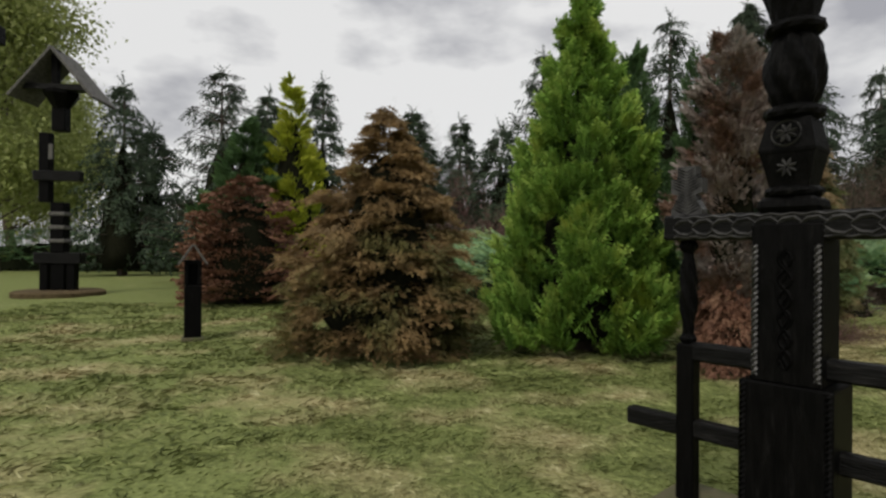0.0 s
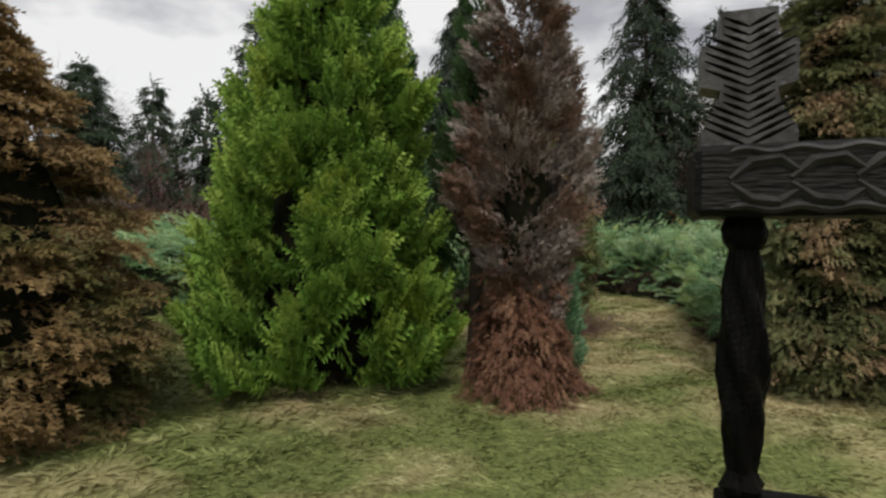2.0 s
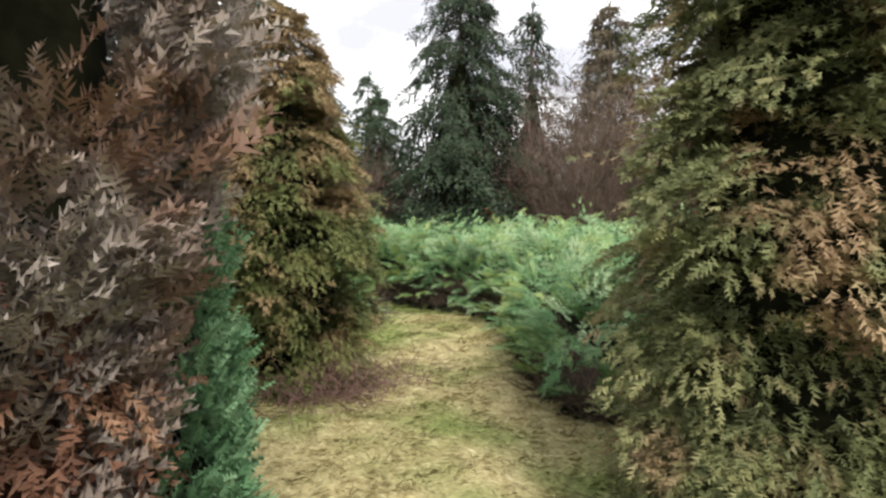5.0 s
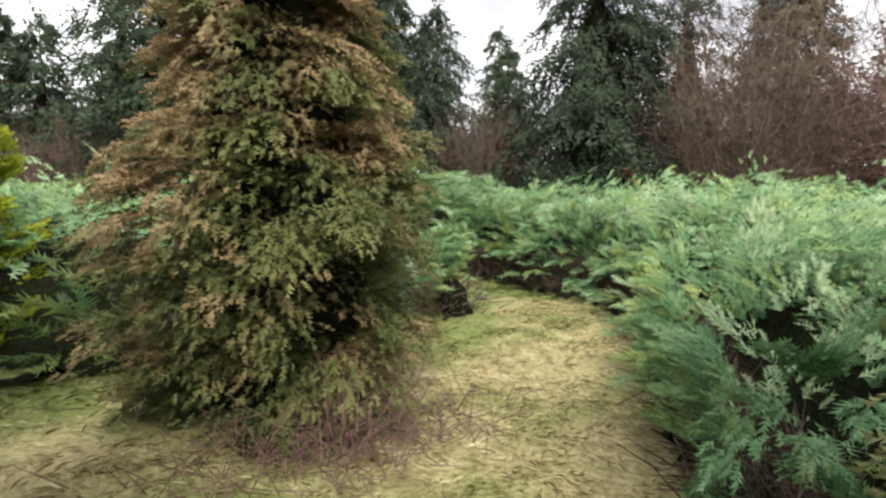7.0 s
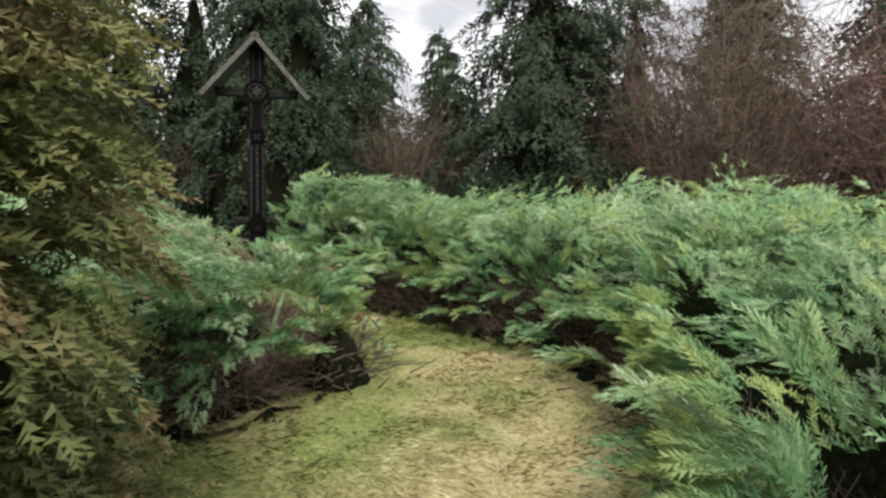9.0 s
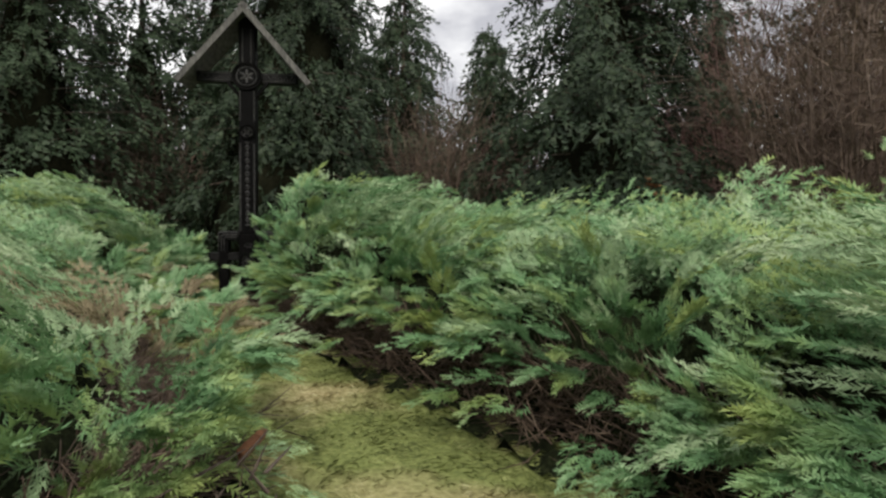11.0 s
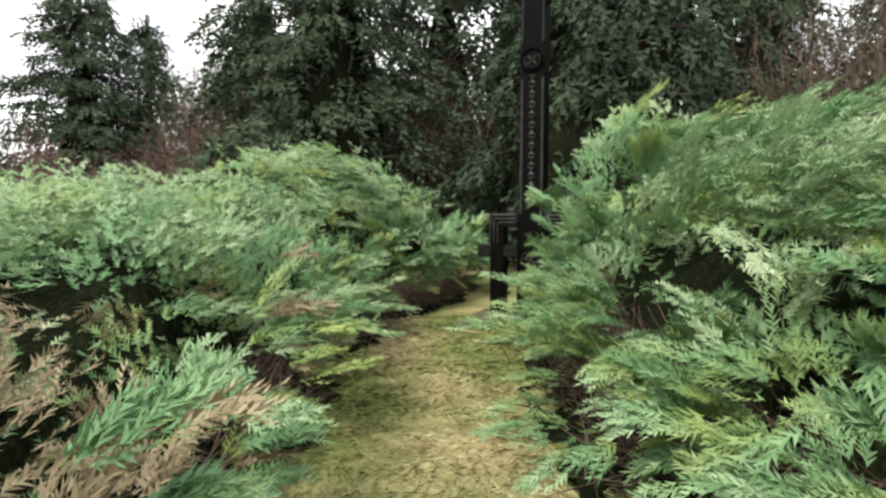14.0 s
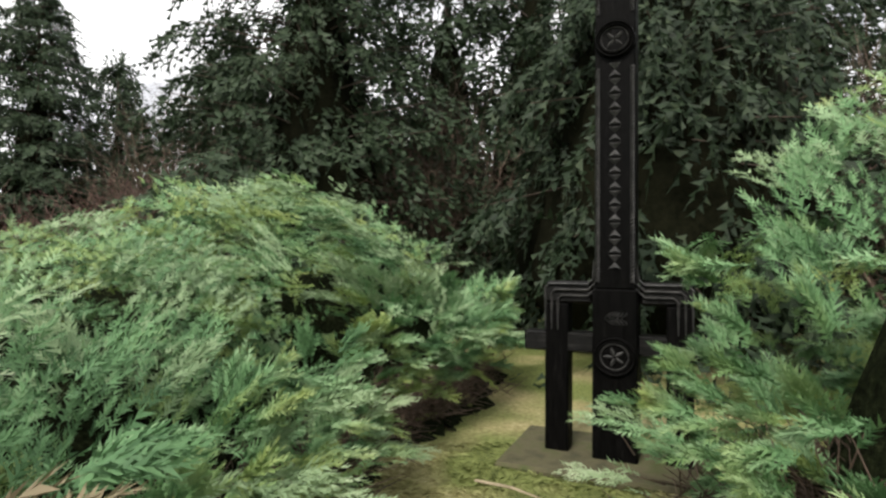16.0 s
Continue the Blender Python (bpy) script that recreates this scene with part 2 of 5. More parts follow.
def grass_colour(name, is_blade):
    m, nt, b = material(name)
    lk = nt.links.new
    co = nt.nodes.new("ShaderNodeTexCoord")
    big, fine = nt.nodes.new("ShaderNodeTexNoise"), nt.nodes.new("ShaderNodeTexNoise")
    big.inputs["Scale"].default_value, big.inputs["Detail"].default_value = 0.9, 5
    fine.inputs["Scale"].default_value, fine.inputs["Detail"].default_value = 26, 6
    lk(co.outputs["Object"], big.inputs["Vector"])
    lk(co.outputs["Object"], fine.inputs["Vector"])
    straw = ramp_node(nt, [(0.2, (0.18, 0.145, 0.065)), (0.55, (0.37, 0.32, 0.165)), (0.9, (0.6, 0.545, 0.34))])
    green = ramp_node(nt, [(0.2, (0.075, 0.09, 0.03)), (0.55, (0.17, 0.2, 0.064)), (0.9, (0.29, 0.315, 0.125))])
    geo = nt.nodes.new("ShaderNodeNewGeometry")
    drive = fine.outputs["Fac"]
    if is_blade:
        clod, wide, blend = nt.nodes.new("ShaderNodeTexNoise"), nt.nodes.new("ShaderNodeMapRange"), nt.nodes.new("ShaderNodeMix")
        clod.inputs["Scale"].default_value, clod.inputs["Detail"].default_value = 6.5, 4
        lk(co.outputs["Object"], clod.inputs["Vector"])
        lk(clod.outputs["Fac"], wide.inputs["Value"])
        wide.inputs["From Min"].default_value, wide.inputs["From Max"].default_value = 0.32, 0.68
        blend.inputs["Factor"].default_value = 0.6
        lk(geo.outputs["Random Per Island"], blend.inputs["A"])
        lk(wide.outputs["Result"], blend.inputs["B"])
        drive = blend.outputs["Result"]
    lk(drive, straw.inputs["Fac"])
    lk(drive, green.inputs["Fac"])
    f = ramp_node(nt, [(0.45, (0, 0, 0)), (0.66, (1, 1, 1))])
    sep, span, plus = nt.nodes.new("ShaderNodeSeparateXYZ"), nt.nodes.new("ShaderNodeMapRange"), nt.nodes.new("ShaderNodeMath")
    lk(co.outputs["Object"], sep.inputs["Vector"])
    lk(sep.outputs["X"], span.inputs["Value"])
    for key, value in (("From Min", 2.5), ("From Max", 6.5), ("To Min", 0.14), ("To Max", -0.02)):
        span.inputs[key].default_value = value
    lk(big.outputs["Fac"], plus.inputs[0])
    lk(span.outputs["Result"], plus.inputs[1])
    moss, plus2 = nt.nodes.new("ShaderNodeMapRange"), nt.nodes.new("ShaderNodeMath")
    lk(sep.outputs["Y"], moss.inputs["Value"])
    for key, value in (("From Min", 9.5), ("From Max", 12.0), ("To Min", 0.0), ("To Max", 0.13)):
        moss.inputs[key].default_value = value
    lk(plus.outputs["Value"], plus2.inputs[0])
    lk(moss.outputs["Result"], plus2.inputs[1])
    lk(plus2.outputs["Value"], f.inputs["Fac"])
    mx = nt.nodes.new("ShaderNodeMix")
    mx.data_type = "RGBA"
    lk(f.outputs["Color"], mx.inputs["Factor"])
    lk(straw.outputs["Color"], mx.inputs["A"])
    lk(green.outputs["Color"], mx.inputs["B"])
    lk(mx.outputs["Result"], b.inputs["Base Color"])
    b.inputs["Roughness"].default_value = 0.85
    b.inputs["Specular IOR Level"].default_value = 0.15
    if not is_blade:
        bp = nt.nodes.new("ShaderNodeBump")
        bp.inputs["Strength"].default_value, bp.inputs["Distance"].default_value = 0.5, 0.02
        lk(fine.outputs["Fac"], bp.inputs["Height"])
        lk(bp.outputs["Normal"], b.inputs["Normal"])
    return m


M_GROUND, M_BLADE = grass_colour("matted_lawn", False), grass_colour("grass_blade", True)

# ---- mesh tools ----
RNG = np.random.default_rng(7)


def smooth01(v):
    v = np.clip(v, 0, 1)
    return v * v * (3 - 2 * v)


def lay(x, y):
    """Height of the lie of the land."""
    return 0.17 * smooth01((y - 6.0) / 11.0) + 0 * x


def wave(x, y, z, k, seed):
    """Cheap smooth noise in -1..1 for arrays."""
    r = np.random.default_rng(seed)
    out = 0
    for i in range(5):
        f = r.normal(size=3) * k * (1 + 0.4 * i)
        out = out + np.sin(x * f[0] + y * f[1] + z * f[2] + r.uniform(0, 6.28)) / (1 + 0.3 * i)
    return out / 2.6


def mesh_from(name, verts, tris, mat, tone=None):
    me = bpy.data.meshes.new(name)
    verts = np.asarray(verts, dtype=np.float32)
    tris = np.asarray(tris, dtype=np.int32)
    k = tris.shape[1]
    me.vertices.add(len(verts))
    me.vertices.foreach_set("co", verts.ravel())
    me.loops.add(tris.size)
    me.loops.foreach_set("vertex_index", tris.ravel())
    me.polygons.add(len(tris))
    me.polygons.foreach_set("loop_start", np.arange(0, tris.size, k, dtype=np.int32))
    me.materials.append(mat)
    me.update(calc_edges=True)
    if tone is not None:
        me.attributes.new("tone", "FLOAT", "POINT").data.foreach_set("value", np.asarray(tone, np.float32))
    return me


def array_part(name, data, mat, parent=None, label=""):
    ob = new(name, mesh_from(name, *data[:2], mat, data[2] if len(data) > 2 else None))
    ob.parent = parent
    return tagged(ob, label)


def joined(*datas):
    vs, fs, n = [], [], 0
    for data in datas:
        vs.append(data[0])
        fs.append(data[1] + n)
        n += len(data[0])
    out = np.concatenate(vs), np.concatenate(fs)
    return out + (np.concatenate([data[2] for data in datas]),) if all(len(data) > 2 for data in datas) else out


def unit(v):
    return v / np.maximum(np.linalg.norm(v, axis=-1, keepdims=True), 1e-6)


def spray(segs, width, lean, curl, slim=0.03):
    """A flat spray: a thin spine along +y with pointed leaflets on both sides, curling towards -z."""
    ys = np.linspace(0, 0.86, segs + 1)
    v = [(0, y, -curl * y * y) for y in ys] + [(0, 1, -curl)]
    f = []
    for i in range(segs):
        w = width * (0.55 + 0.45 * math.sin(math.pi * (i + 0.8) / segs)) * (1 - 0.35 * i / segs)
        for s in (-1, 1):
            wob = 0.82 + 0.36 * ((i * 7 + (s > 0) * 3) % 5) / 5
            tip = (s * w * wob, ys[i] + lean * wob, -curl * ys[i] ** 2 - 0.12 * width * wob)
            v.append(tip)
            f.append((i, i + 1, len(v) - 1) if s > 0 else (i + 1, i, len(v) - 1))
    v.append((slim, ys[-1] - 0.1, -curl * 0.7))
    f.append((segs, len(v) - 1, segs + 1))
    return np.array(v, float), np.array(f, int)


def tuft(segs, width, lean, curl, seed, flat=0.5, each=2):
    """A bushy spray: pointed leaflets stand off a spine at uneven angles; flat 0 = all round, 1 = in one plane."""
    g = np.random.default_rng(seed)
    ys = np.linspace(0, 0.88, segs + 1)
    bend = 0.1 * g.normal()
    v = [(bend * y * y, y, -curl * y * y) for y in ys]
    f = []
    for i in range(segs):
        w = width * (0.5 + 0.5 * math.sin(math.pi * (i + 0.9) / segs)) * (1.05 - 0.45 * i / segs)
        for k in range(each):
            a = math.pi * k * 2 / each + (1 - flat) * g.normal() * 1.2
            ln = w * g.uniform(0.6, 1.3)
            v.append((v[i][0] + ln * math.cos(a), ys[i] + lean * g.uniform(0.6, 1.3), v[i][2] + ln * math.sin(a) - 0.1 * width))
            f.append((i, i + 1, len(v) - 1))
    v.append((v[segs][0] + 0.03, ys[-1] - 0.08, -curl * 0.7))
    v.append((bend, 1.02, -curl))
    f.append((segs, len(v) - 2, len(v) - 1))
    return np.array(v, float), np.array(f, int)


def feather(pairs, width, lean, curl, seed, flat=0.75, slim=0.5):
    """A feathery spray: narrow pointed leaflets in two ranks on a bowed spine, with a pointed tip."""
    g = np.random.default_rng(seed)
    bend = 0.15 * g.normal()

    def spine(y):
        return np.array((bend * y * y, y, -curl * y * y))
    v, f = [], []
    step = 0.82 / pairs
    for i in range(pairs):
        w = width * (0.55 + 0.45 * math.sin(math.pi * (i + 0.8) / pairs)) * (1.1 - 0.5 * i / pairs)
        for k in (0, 1):
            a = math.pi * k + (1 - flat) * g.normal() * 1.2
            ln = w * g.uniform(0.7, 1.3)
            y = step * (i + 0.45 * k)
            v += [spine(y), spine(y + step * slim), spine(y) + np.array((ln * math.cos(a), lean * g.uniform(0.7, 1.3), ln * math.sin(a)))]
            f.append((len(v) - 3, len(v) - 2, len(v) - 1))
    v += [spine(0.72) - np.array((0.02, 0, 0)), spine(0.72) + np.array((0.02, 0, 0)), spine(1.05)]
    f.append((len(v) - 3, len(v) - 2, len(v) - 1))
    return np.array(v, float), np.array(f, int)


T_FAN = [tuft(4, 0.4, 0.22, -0.08, k, 0.82) for k in range(4)]
T_SOFT = [feather(4, 0.26, 0.28, 0.35, 10 + k, 0.7, 0.85) for k in range(4)]
T_JUN = [feather(5, 0.22, 0.28, 0.12, 20 + k, 0.7, 0.85) for k in range(4)]
T_NEEDLE = [feather(3, 0.18, 0.24, 0.25, 30 + k, 0.6, 0.75) for k in range(4)]
T_LEAF = (np.array([(0, 0, 0), (0.3, 0.45, 0.06), (0, 1, -0.1), (-0.3, 0.45, 0.06)], float), np.array([(0, 1, 2), (0, 2, 3)]))


def scatter(tmpl, p, d, n, s, tone=None):
    if isinstance(tmpl, list):
        k = len(tmpl)
        s = np.asarray(s)
        return joined(*[scatter(tm, p[i::k], d[i::k], n[i::k], s[i::k], None if tone is None else tone[i::k]) for i, tm in enumerate(tmpl) if len(p[i::k])])
    d = unit(d)
    x = unit(np.cross(d, n))
    n = np.cross(x, d)
    tv, tf = tmpl
    s = np.asarray(s)[:, None, None]
    v = p[:, None, :] + s * (tv[None, :, 0:1] * x[:, None, :] + tv[None, :, 1:2] * d[:, None, :] + tv[None, :, 2:3] * n[:, None, :])
    f = tf[None] + (np.arange(len(p)) * len(tv))[:, None, None]
    out = v.reshape(-1, 3), f.reshape(-1, 3)
    return out if tone is None else out + (np.repeat(tone, len(tv)),)


def sticks(a, b, ra, rb):
    """Three-sided tapered rods from a to b."""
    d = unit(b - a)
    up = np.where(np.abs(d[:, 2:3]) > 0.9, np.array([[1.0, 0, 0]]), np.array([[0, 0, 1.0]]))
    x = unit(np.cross(d, up))
    y = np.cross(x, d)
    ra, rb = np.broadcast_to(ra, len(a))[:, None], np.broadcast_to(rb, len(a))[:, None]
    ring = [np.cos(q) * x + np.sin(q) * y for q in (0, 2.094, 4.189)]
    v = np.stack([a + r * ra for r in ring] + [b + r * rb for r in ring], axis=1)
    t = np.array([(0, 1, 4), (0, 4, 3), (1, 2, 5), (1, 5, 4), (2, 0, 3), (2, 3, 5), (3, 4, 5)])
    f = t[None] + (np.arange(len(a)) * 6)[:, None, None]
    return v.reshape(-1, 3), f.reshape(-1, 3)


def blades(a, b, w):
    """Fine tapering twigs, one triangle each."""
    x = unit(np.cross(b - a, RNG.normal(size=a.shape)))
    v = np.stack([a - x * w, a + x * w, b], axis=1).reshape(-1, 3)
    return v, np.arange(len(v)).reshape(-1, 3)


def at_ground(name, x, y, label, category, group="", kind="", turn=0.0, dz=0.0):
    e = new(name)
    e.matrix_basis = pose(x, y, float(lay(x, y)) + dz, 0, 0, turn)
    return tagged(e, label, category, group, kind)


# An added dark cone that stands in for shade inside a crown.
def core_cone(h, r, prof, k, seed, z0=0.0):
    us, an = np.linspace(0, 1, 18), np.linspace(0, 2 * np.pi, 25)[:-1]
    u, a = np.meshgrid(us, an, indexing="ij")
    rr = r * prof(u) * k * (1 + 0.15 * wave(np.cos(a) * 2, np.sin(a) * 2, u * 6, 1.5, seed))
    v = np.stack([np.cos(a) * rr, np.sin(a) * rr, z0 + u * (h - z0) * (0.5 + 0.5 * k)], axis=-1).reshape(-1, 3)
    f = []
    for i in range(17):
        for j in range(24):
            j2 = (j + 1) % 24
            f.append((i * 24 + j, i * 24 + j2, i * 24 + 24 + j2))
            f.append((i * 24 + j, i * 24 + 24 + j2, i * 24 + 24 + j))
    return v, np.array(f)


def trunk_mesh(h, r, seed, bend=0.05):
    zs = np.linspace(-0.1, h, 10)
    rr = np.random.default_rng(seed)
    off = np.cumsum(rr.normal(size=(10, 2)) * bend, axis=0) - 0
    off[0] = off[1] = 0
    v, f = [], []
    for i, z in enumerate(zs):
        rad = r * (1 - 0.85 * i / 9) * (1.35 if i == 0 else 1)
        for j in range(10):
            a = j * 0.6283
            v.append((off[i, 0] + rad * math.cos(a) * (1 + 0.08 * math.sin(3 * a + i)), off[i, 1] + rad * math.sin(a), z))
    for i in range(9):
        for j in range(10):
            f.append((i * 10 + j, i * 10 + (j + 1) % 10, i * 10 + 10 + (j + 1) % 10, i * 10 + 10 + j))
    return np.array(v), np.array(f)


def plumes(base, d, ln, per, width, droop, tmpl, size, g, fan=0.0, splay=0.62):
    """Arching branchlets: each is an axis from base along d, with sprays to both sides; fan 1 turns the sprays upright."""
    n = len(base)
    d = unit(d)
    up = np.array([[0, 0, 1.0]])
    side = unit(np.cross(d, up))
    i = np.repeat(np.arange(n), per)
    c = (np.tile((np.arange(per) + 0.5) / per, n) + 0.25 * (g.random(n * per) - 0.5))[:, None]
    lat = np.clip(g.normal(size=(n * per, 1)), -1.6, 1.6)
    l2, s2, d2 = ln[i][:, None], side[i], d[i]
    p = base[i] + d2 * l2 * c + s2 * lat * width * l2 * (1.05 - 0.75 * c) - up * droop * l2 * (c * c + 0.35 * np.abs(lat) * width) + 0.03 * l2 * g.normal(size=(n * per, 3))
    dd = d2 + s2 * lat * splay * (1.15 - c) - up * droop * 1.1 * c + 0.16 * g.normal(size=(n * per, 3))
    upright = np.cross(s2, d2)
    nn = (1 - fan) * upright + fan * s2 * np.sign(lat + 1e-3) + 0.35 * g.normal(size=(n * per, 3))
    # Tone: random for each branchlet, rising from its base to its tip.
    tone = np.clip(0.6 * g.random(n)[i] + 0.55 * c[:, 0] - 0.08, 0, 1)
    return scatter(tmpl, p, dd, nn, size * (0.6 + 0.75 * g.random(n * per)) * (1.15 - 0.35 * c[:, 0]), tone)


def boughs(n_bough, per, h, r, prof, seed, z0, ln, width, rise, droop, tmpl, size, fan, lump=0.14, clump=5, spread=0.25, deep=0.045):
    """A crown of boughs that reach from the inside to an uneven outline."""
    g = np.random.default_rng(seed)
    n_lobe = max(4, n_bough // clump)
    fine = np.linspace(0, 1, 200)
    share = np.cumsum(0.12 + prof(fine))
    u = np.interp((np.arange(n_lobe) + g.random(n_lobe)) / n_lobe, share / share[-1], fine)
    a = np.arange(n_lobe) * 2.39996 + 0.4 * g.normal(size=n_lobe)
    reach = lump * wave(np.cos(a) * 2, np.sin(a) * 2, u * 5, 2.0, seed + 1) + 0.1 * g.normal(size=len(u))
    lobe = np.repeat(np.arange(len(u)), clump)
    # the boughs of one lobe stand close together and leave shade between the lobes
    u = np.clip(u[lobe] + 0.55 * deep * g.normal(size=len(lobe)), 0.0, 0.995)
    off = g.normal(size=len(lobe))
    a = a[lobe] + spread * off / (0.35 + prof(u))
    rr = r * prof(u) * (1 + reach[lobe] - 0.05 * off * off + 0.05 * g.normal(size=len(u)))
    out = np.stack([np.cos(a), np.sin(a), 0 * a], axis=-1)
    k = ln * np.clip(0.35 + 0.8 * prof(u), 0.3, 1) * (0.75 + 0.5 * g.random(len(u)))
    d = unit(out + np.array([[0, 0, 1.0]]) * (rise + 0.18 * g.normal(size=len(u)))[:, None] + 0.25 * g.normal(size=(len(u), 3)))
    tip = out * rr[:, None] + np.array([[0, 0, 1.0]]) * (z0 + u * (h - z0))[:, None]
    base = tip - d * k[:, None] * 0.9
    base[:, 2] = np.maximum(base[:, 2], 0.1)
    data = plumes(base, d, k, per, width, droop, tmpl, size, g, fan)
    data[0][:, 2] = np.maximum(data[0][:, 2], 0.01)
    return data


def cone(power=0.8, belly=0.12):
    def prof(u):
        return np.clip((1 - u), 0, 1) ** power * (1 - 0.35 * np.clip((belly - u) / belly, 0, 1) ** 2) + 0.015
    return prof


def conifer(name, x, y, h, r, prof, mat, label, seed, n_bough=300, per=34, ln=0.45, width=0.35, rise=0.9, droop=0.1, tmpl=T_FAN, size=0.15, fan=0.8,
            core=0.6, category="tree", z0=0.08, turn=0.0, group="", clump=5, spread=0.25, deep=0.045):
    t = at_ground(name, x, y, label, category, group, turn=turn)
    array_part("trunk", trunk_mesh(h * 0.75, 0.035 * h ** 0.8, seed, 0.01), M_BARK, t)
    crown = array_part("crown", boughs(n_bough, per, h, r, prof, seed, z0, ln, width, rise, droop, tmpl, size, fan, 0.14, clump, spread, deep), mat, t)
    # Dark core painted as the shade between the boughs.
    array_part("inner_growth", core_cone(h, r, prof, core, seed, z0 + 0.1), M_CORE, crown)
    return t


def spruce_data(h, r, seed, droop, levels=25, limbs=7, per=13, size=0.58, bare=0.06):
    g = np.random.default_rng(seed)
    ps, ds, ns, sa, sb = [], [], [], [], []
    for i in range(levels):
        u = bare + (1 - bare) * (i + 0.5 * g.random()) / levels
        for j in range(limbs):
            a = g.random() * 6.283
            ln = r * ((1 - u) ** 0.66 + 0.04) * (0.65 + 0.5 * g.random())
            o, t = np.array([math.cos(a), math.sin(a), 0]), np.array([-math.sin(a), math.cos(a), 0])
            q = np.sqrt(g.random(per)) * 1.0
            z = u * h + 0.25 * ln * q * (1.2 - u) - droop * ln * q * q + 0.12 * ln
            side = g.normal(size=per) * 0.16 * ln * (1.1 - q)
            p = o * (q * ln)[:, None] + t * side[:, None] + np.array([0, 0, 1.0]) * z[:, None]
            hang = 0.15 + 0.9 * droop + 0.6 * g.random(per)
            d = o * (0.75 - 0.3 * droop) + t * (0.8 * np.sign(side) * g.random(per))[:, None] - np.array([0, 0, 1.0]) * (hang * (0.5 + 0.5 * (q < 0.9)))[:, None] + 0.25 * g.normal(size=(per, 3))
            ps.append(p), ds.append(d)
            ns.append(np.array([0, 0, 1.0]) + o * 0.7 + 0.4 * g.normal(size=(per, 3)))
            base = np.array([0, 0, u * h])
            sa.append(base), sb.append(o * ln * 0.85 + np.array([0, 0, u * h + 0.25 * ln * 0.85 - droop * ln * 0.7 + 0.1 * ln]))
    p = np.concatenate(ps)
    d, n = np.concatenate(ds), np.concatenate(ns)
    s = size * (0.6 + 0.8 * g.random(len(p))) * np.clip(1.15 - 0.5 * p[:, 2] / h, 0.5, 1.2)
    # leader at the tip
    tipz = h - np.linspace(0, 0.6, 14) * h * 0.12
    tp = np.stack([0 * tipz, 0 * tipz, tipz], axis=-1)
    td = g.normal(size=(14, 3)) * 0.7 + np.array([[0, 0, 0.9]])
    return joined(scatter(T_NEEDLE, p, d, n, s), scatter(T_NEEDLE, tp, td, g.normal(size=(14, 3)), np.full(14, size * 0.8))), sticks(np.array(sa), np.array(sb), 0.03, 0.008)


def spruce(x, y, h, r, seed, droop, mat, label, name="spruce_tree", core=0.44, **kw):
    t = at_ground(name, x, y, label, "tree", "conifers behind the hedge")
    leaf, limb = spruce_data(h, r, seed, droop, **kw)
    array_part("trunk", trunk_mesh(h * 0.95, 0.02 * h, seed, 0.01), M_BARK, t)
    tagged(array_part("branchwork", limb, M_BARK, t), kind="stuff")
    crown = array_part("crown", leaf, mat, t)
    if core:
        # Dark core painted as the shade between the limbs.
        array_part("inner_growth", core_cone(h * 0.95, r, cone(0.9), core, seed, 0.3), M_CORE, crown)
    return t


def twig_bush(name, x, y, h, r, seed, mat, label, n=60, fork=26, thick=0.012, group="bare shrubs"):
    """Stems that rise from one foot and fork into fine bare twigs."""
    g = np.random.default_rng(seed)
    a = g.random(n) * 6.283
    rad = np.sqrt(g.random(n))
    p0 = np.stack([np.cos(a) * rad * r * 0.25, np.sin(a) * rad * r * 0.25, np.full(n, -0.05)], axis=-1)
    top = np.stack([np.cos(a) * rad * r, np.sin(a) * rad * r, h * (0.95 - 0.35 * rad ** 2) * (0.75 + 0.3 * g.random(n))], axis=-1)
    mid = p0 + (top - p0) * 0.5 + g.normal(size=(n, 3)) * 0.05 * r
    data = [sticks(p0, mid, thick * 1.6, thick), sticks(mid, top, thick, thick * 0.35)]
    i = np.repeat(np.arange(n), fork)
    q = 0.25 + 0.75 * g.random(len(i))
    b = np.where(q[:, None] < 0.5, p0[i] + (mid[i] - p0[i]) * q[:, None] * 2, mid[i] + (top[i] - mid[i]) * (q[:, None] * 2 - 1))
    d = unit(top[i] - p0[i]) * 0.7 + g.normal(size=(len(i), 3)) * 0.75
    e = b + unit(d) * (0.12 * h * (0.5 + g.random(len(i))))[:, None]
    data.append(blades(b, e, thick * 0.55))
    e2 = e + unit(d + g.normal(size=d.shape) * 0.6) * (0.07 * h)
    data.append(blades(b + (e - b) * 0.6, e2, thick * 0.4))
    e3 = e2 + unit(d + g.normal(size=d.shape) * 0.8) * (0.06 * h)
    data.append(blades(e + (e2 - e) * 0.3, e3, thick * 0.35))
    t = at_ground(name, x, y, label, "shrub", group)
    tagged(array_part("stemwork", joined(*data[:2]), mat, t), kind="stuff")
    tagged(array_part("twigwork", joined(*data[2:]), mat, t), kind="stuff")
    return t


# ---- ground ----
def ground_axis(lo, hi, step):
    mid = np.arange(lo, hi + 0.01, step)
    far = np.array([4, 10, 25, 60, 150, 400, 1000, 2500.0])
    return np.concatenate([lo - far[::-1], mid, hi + far])


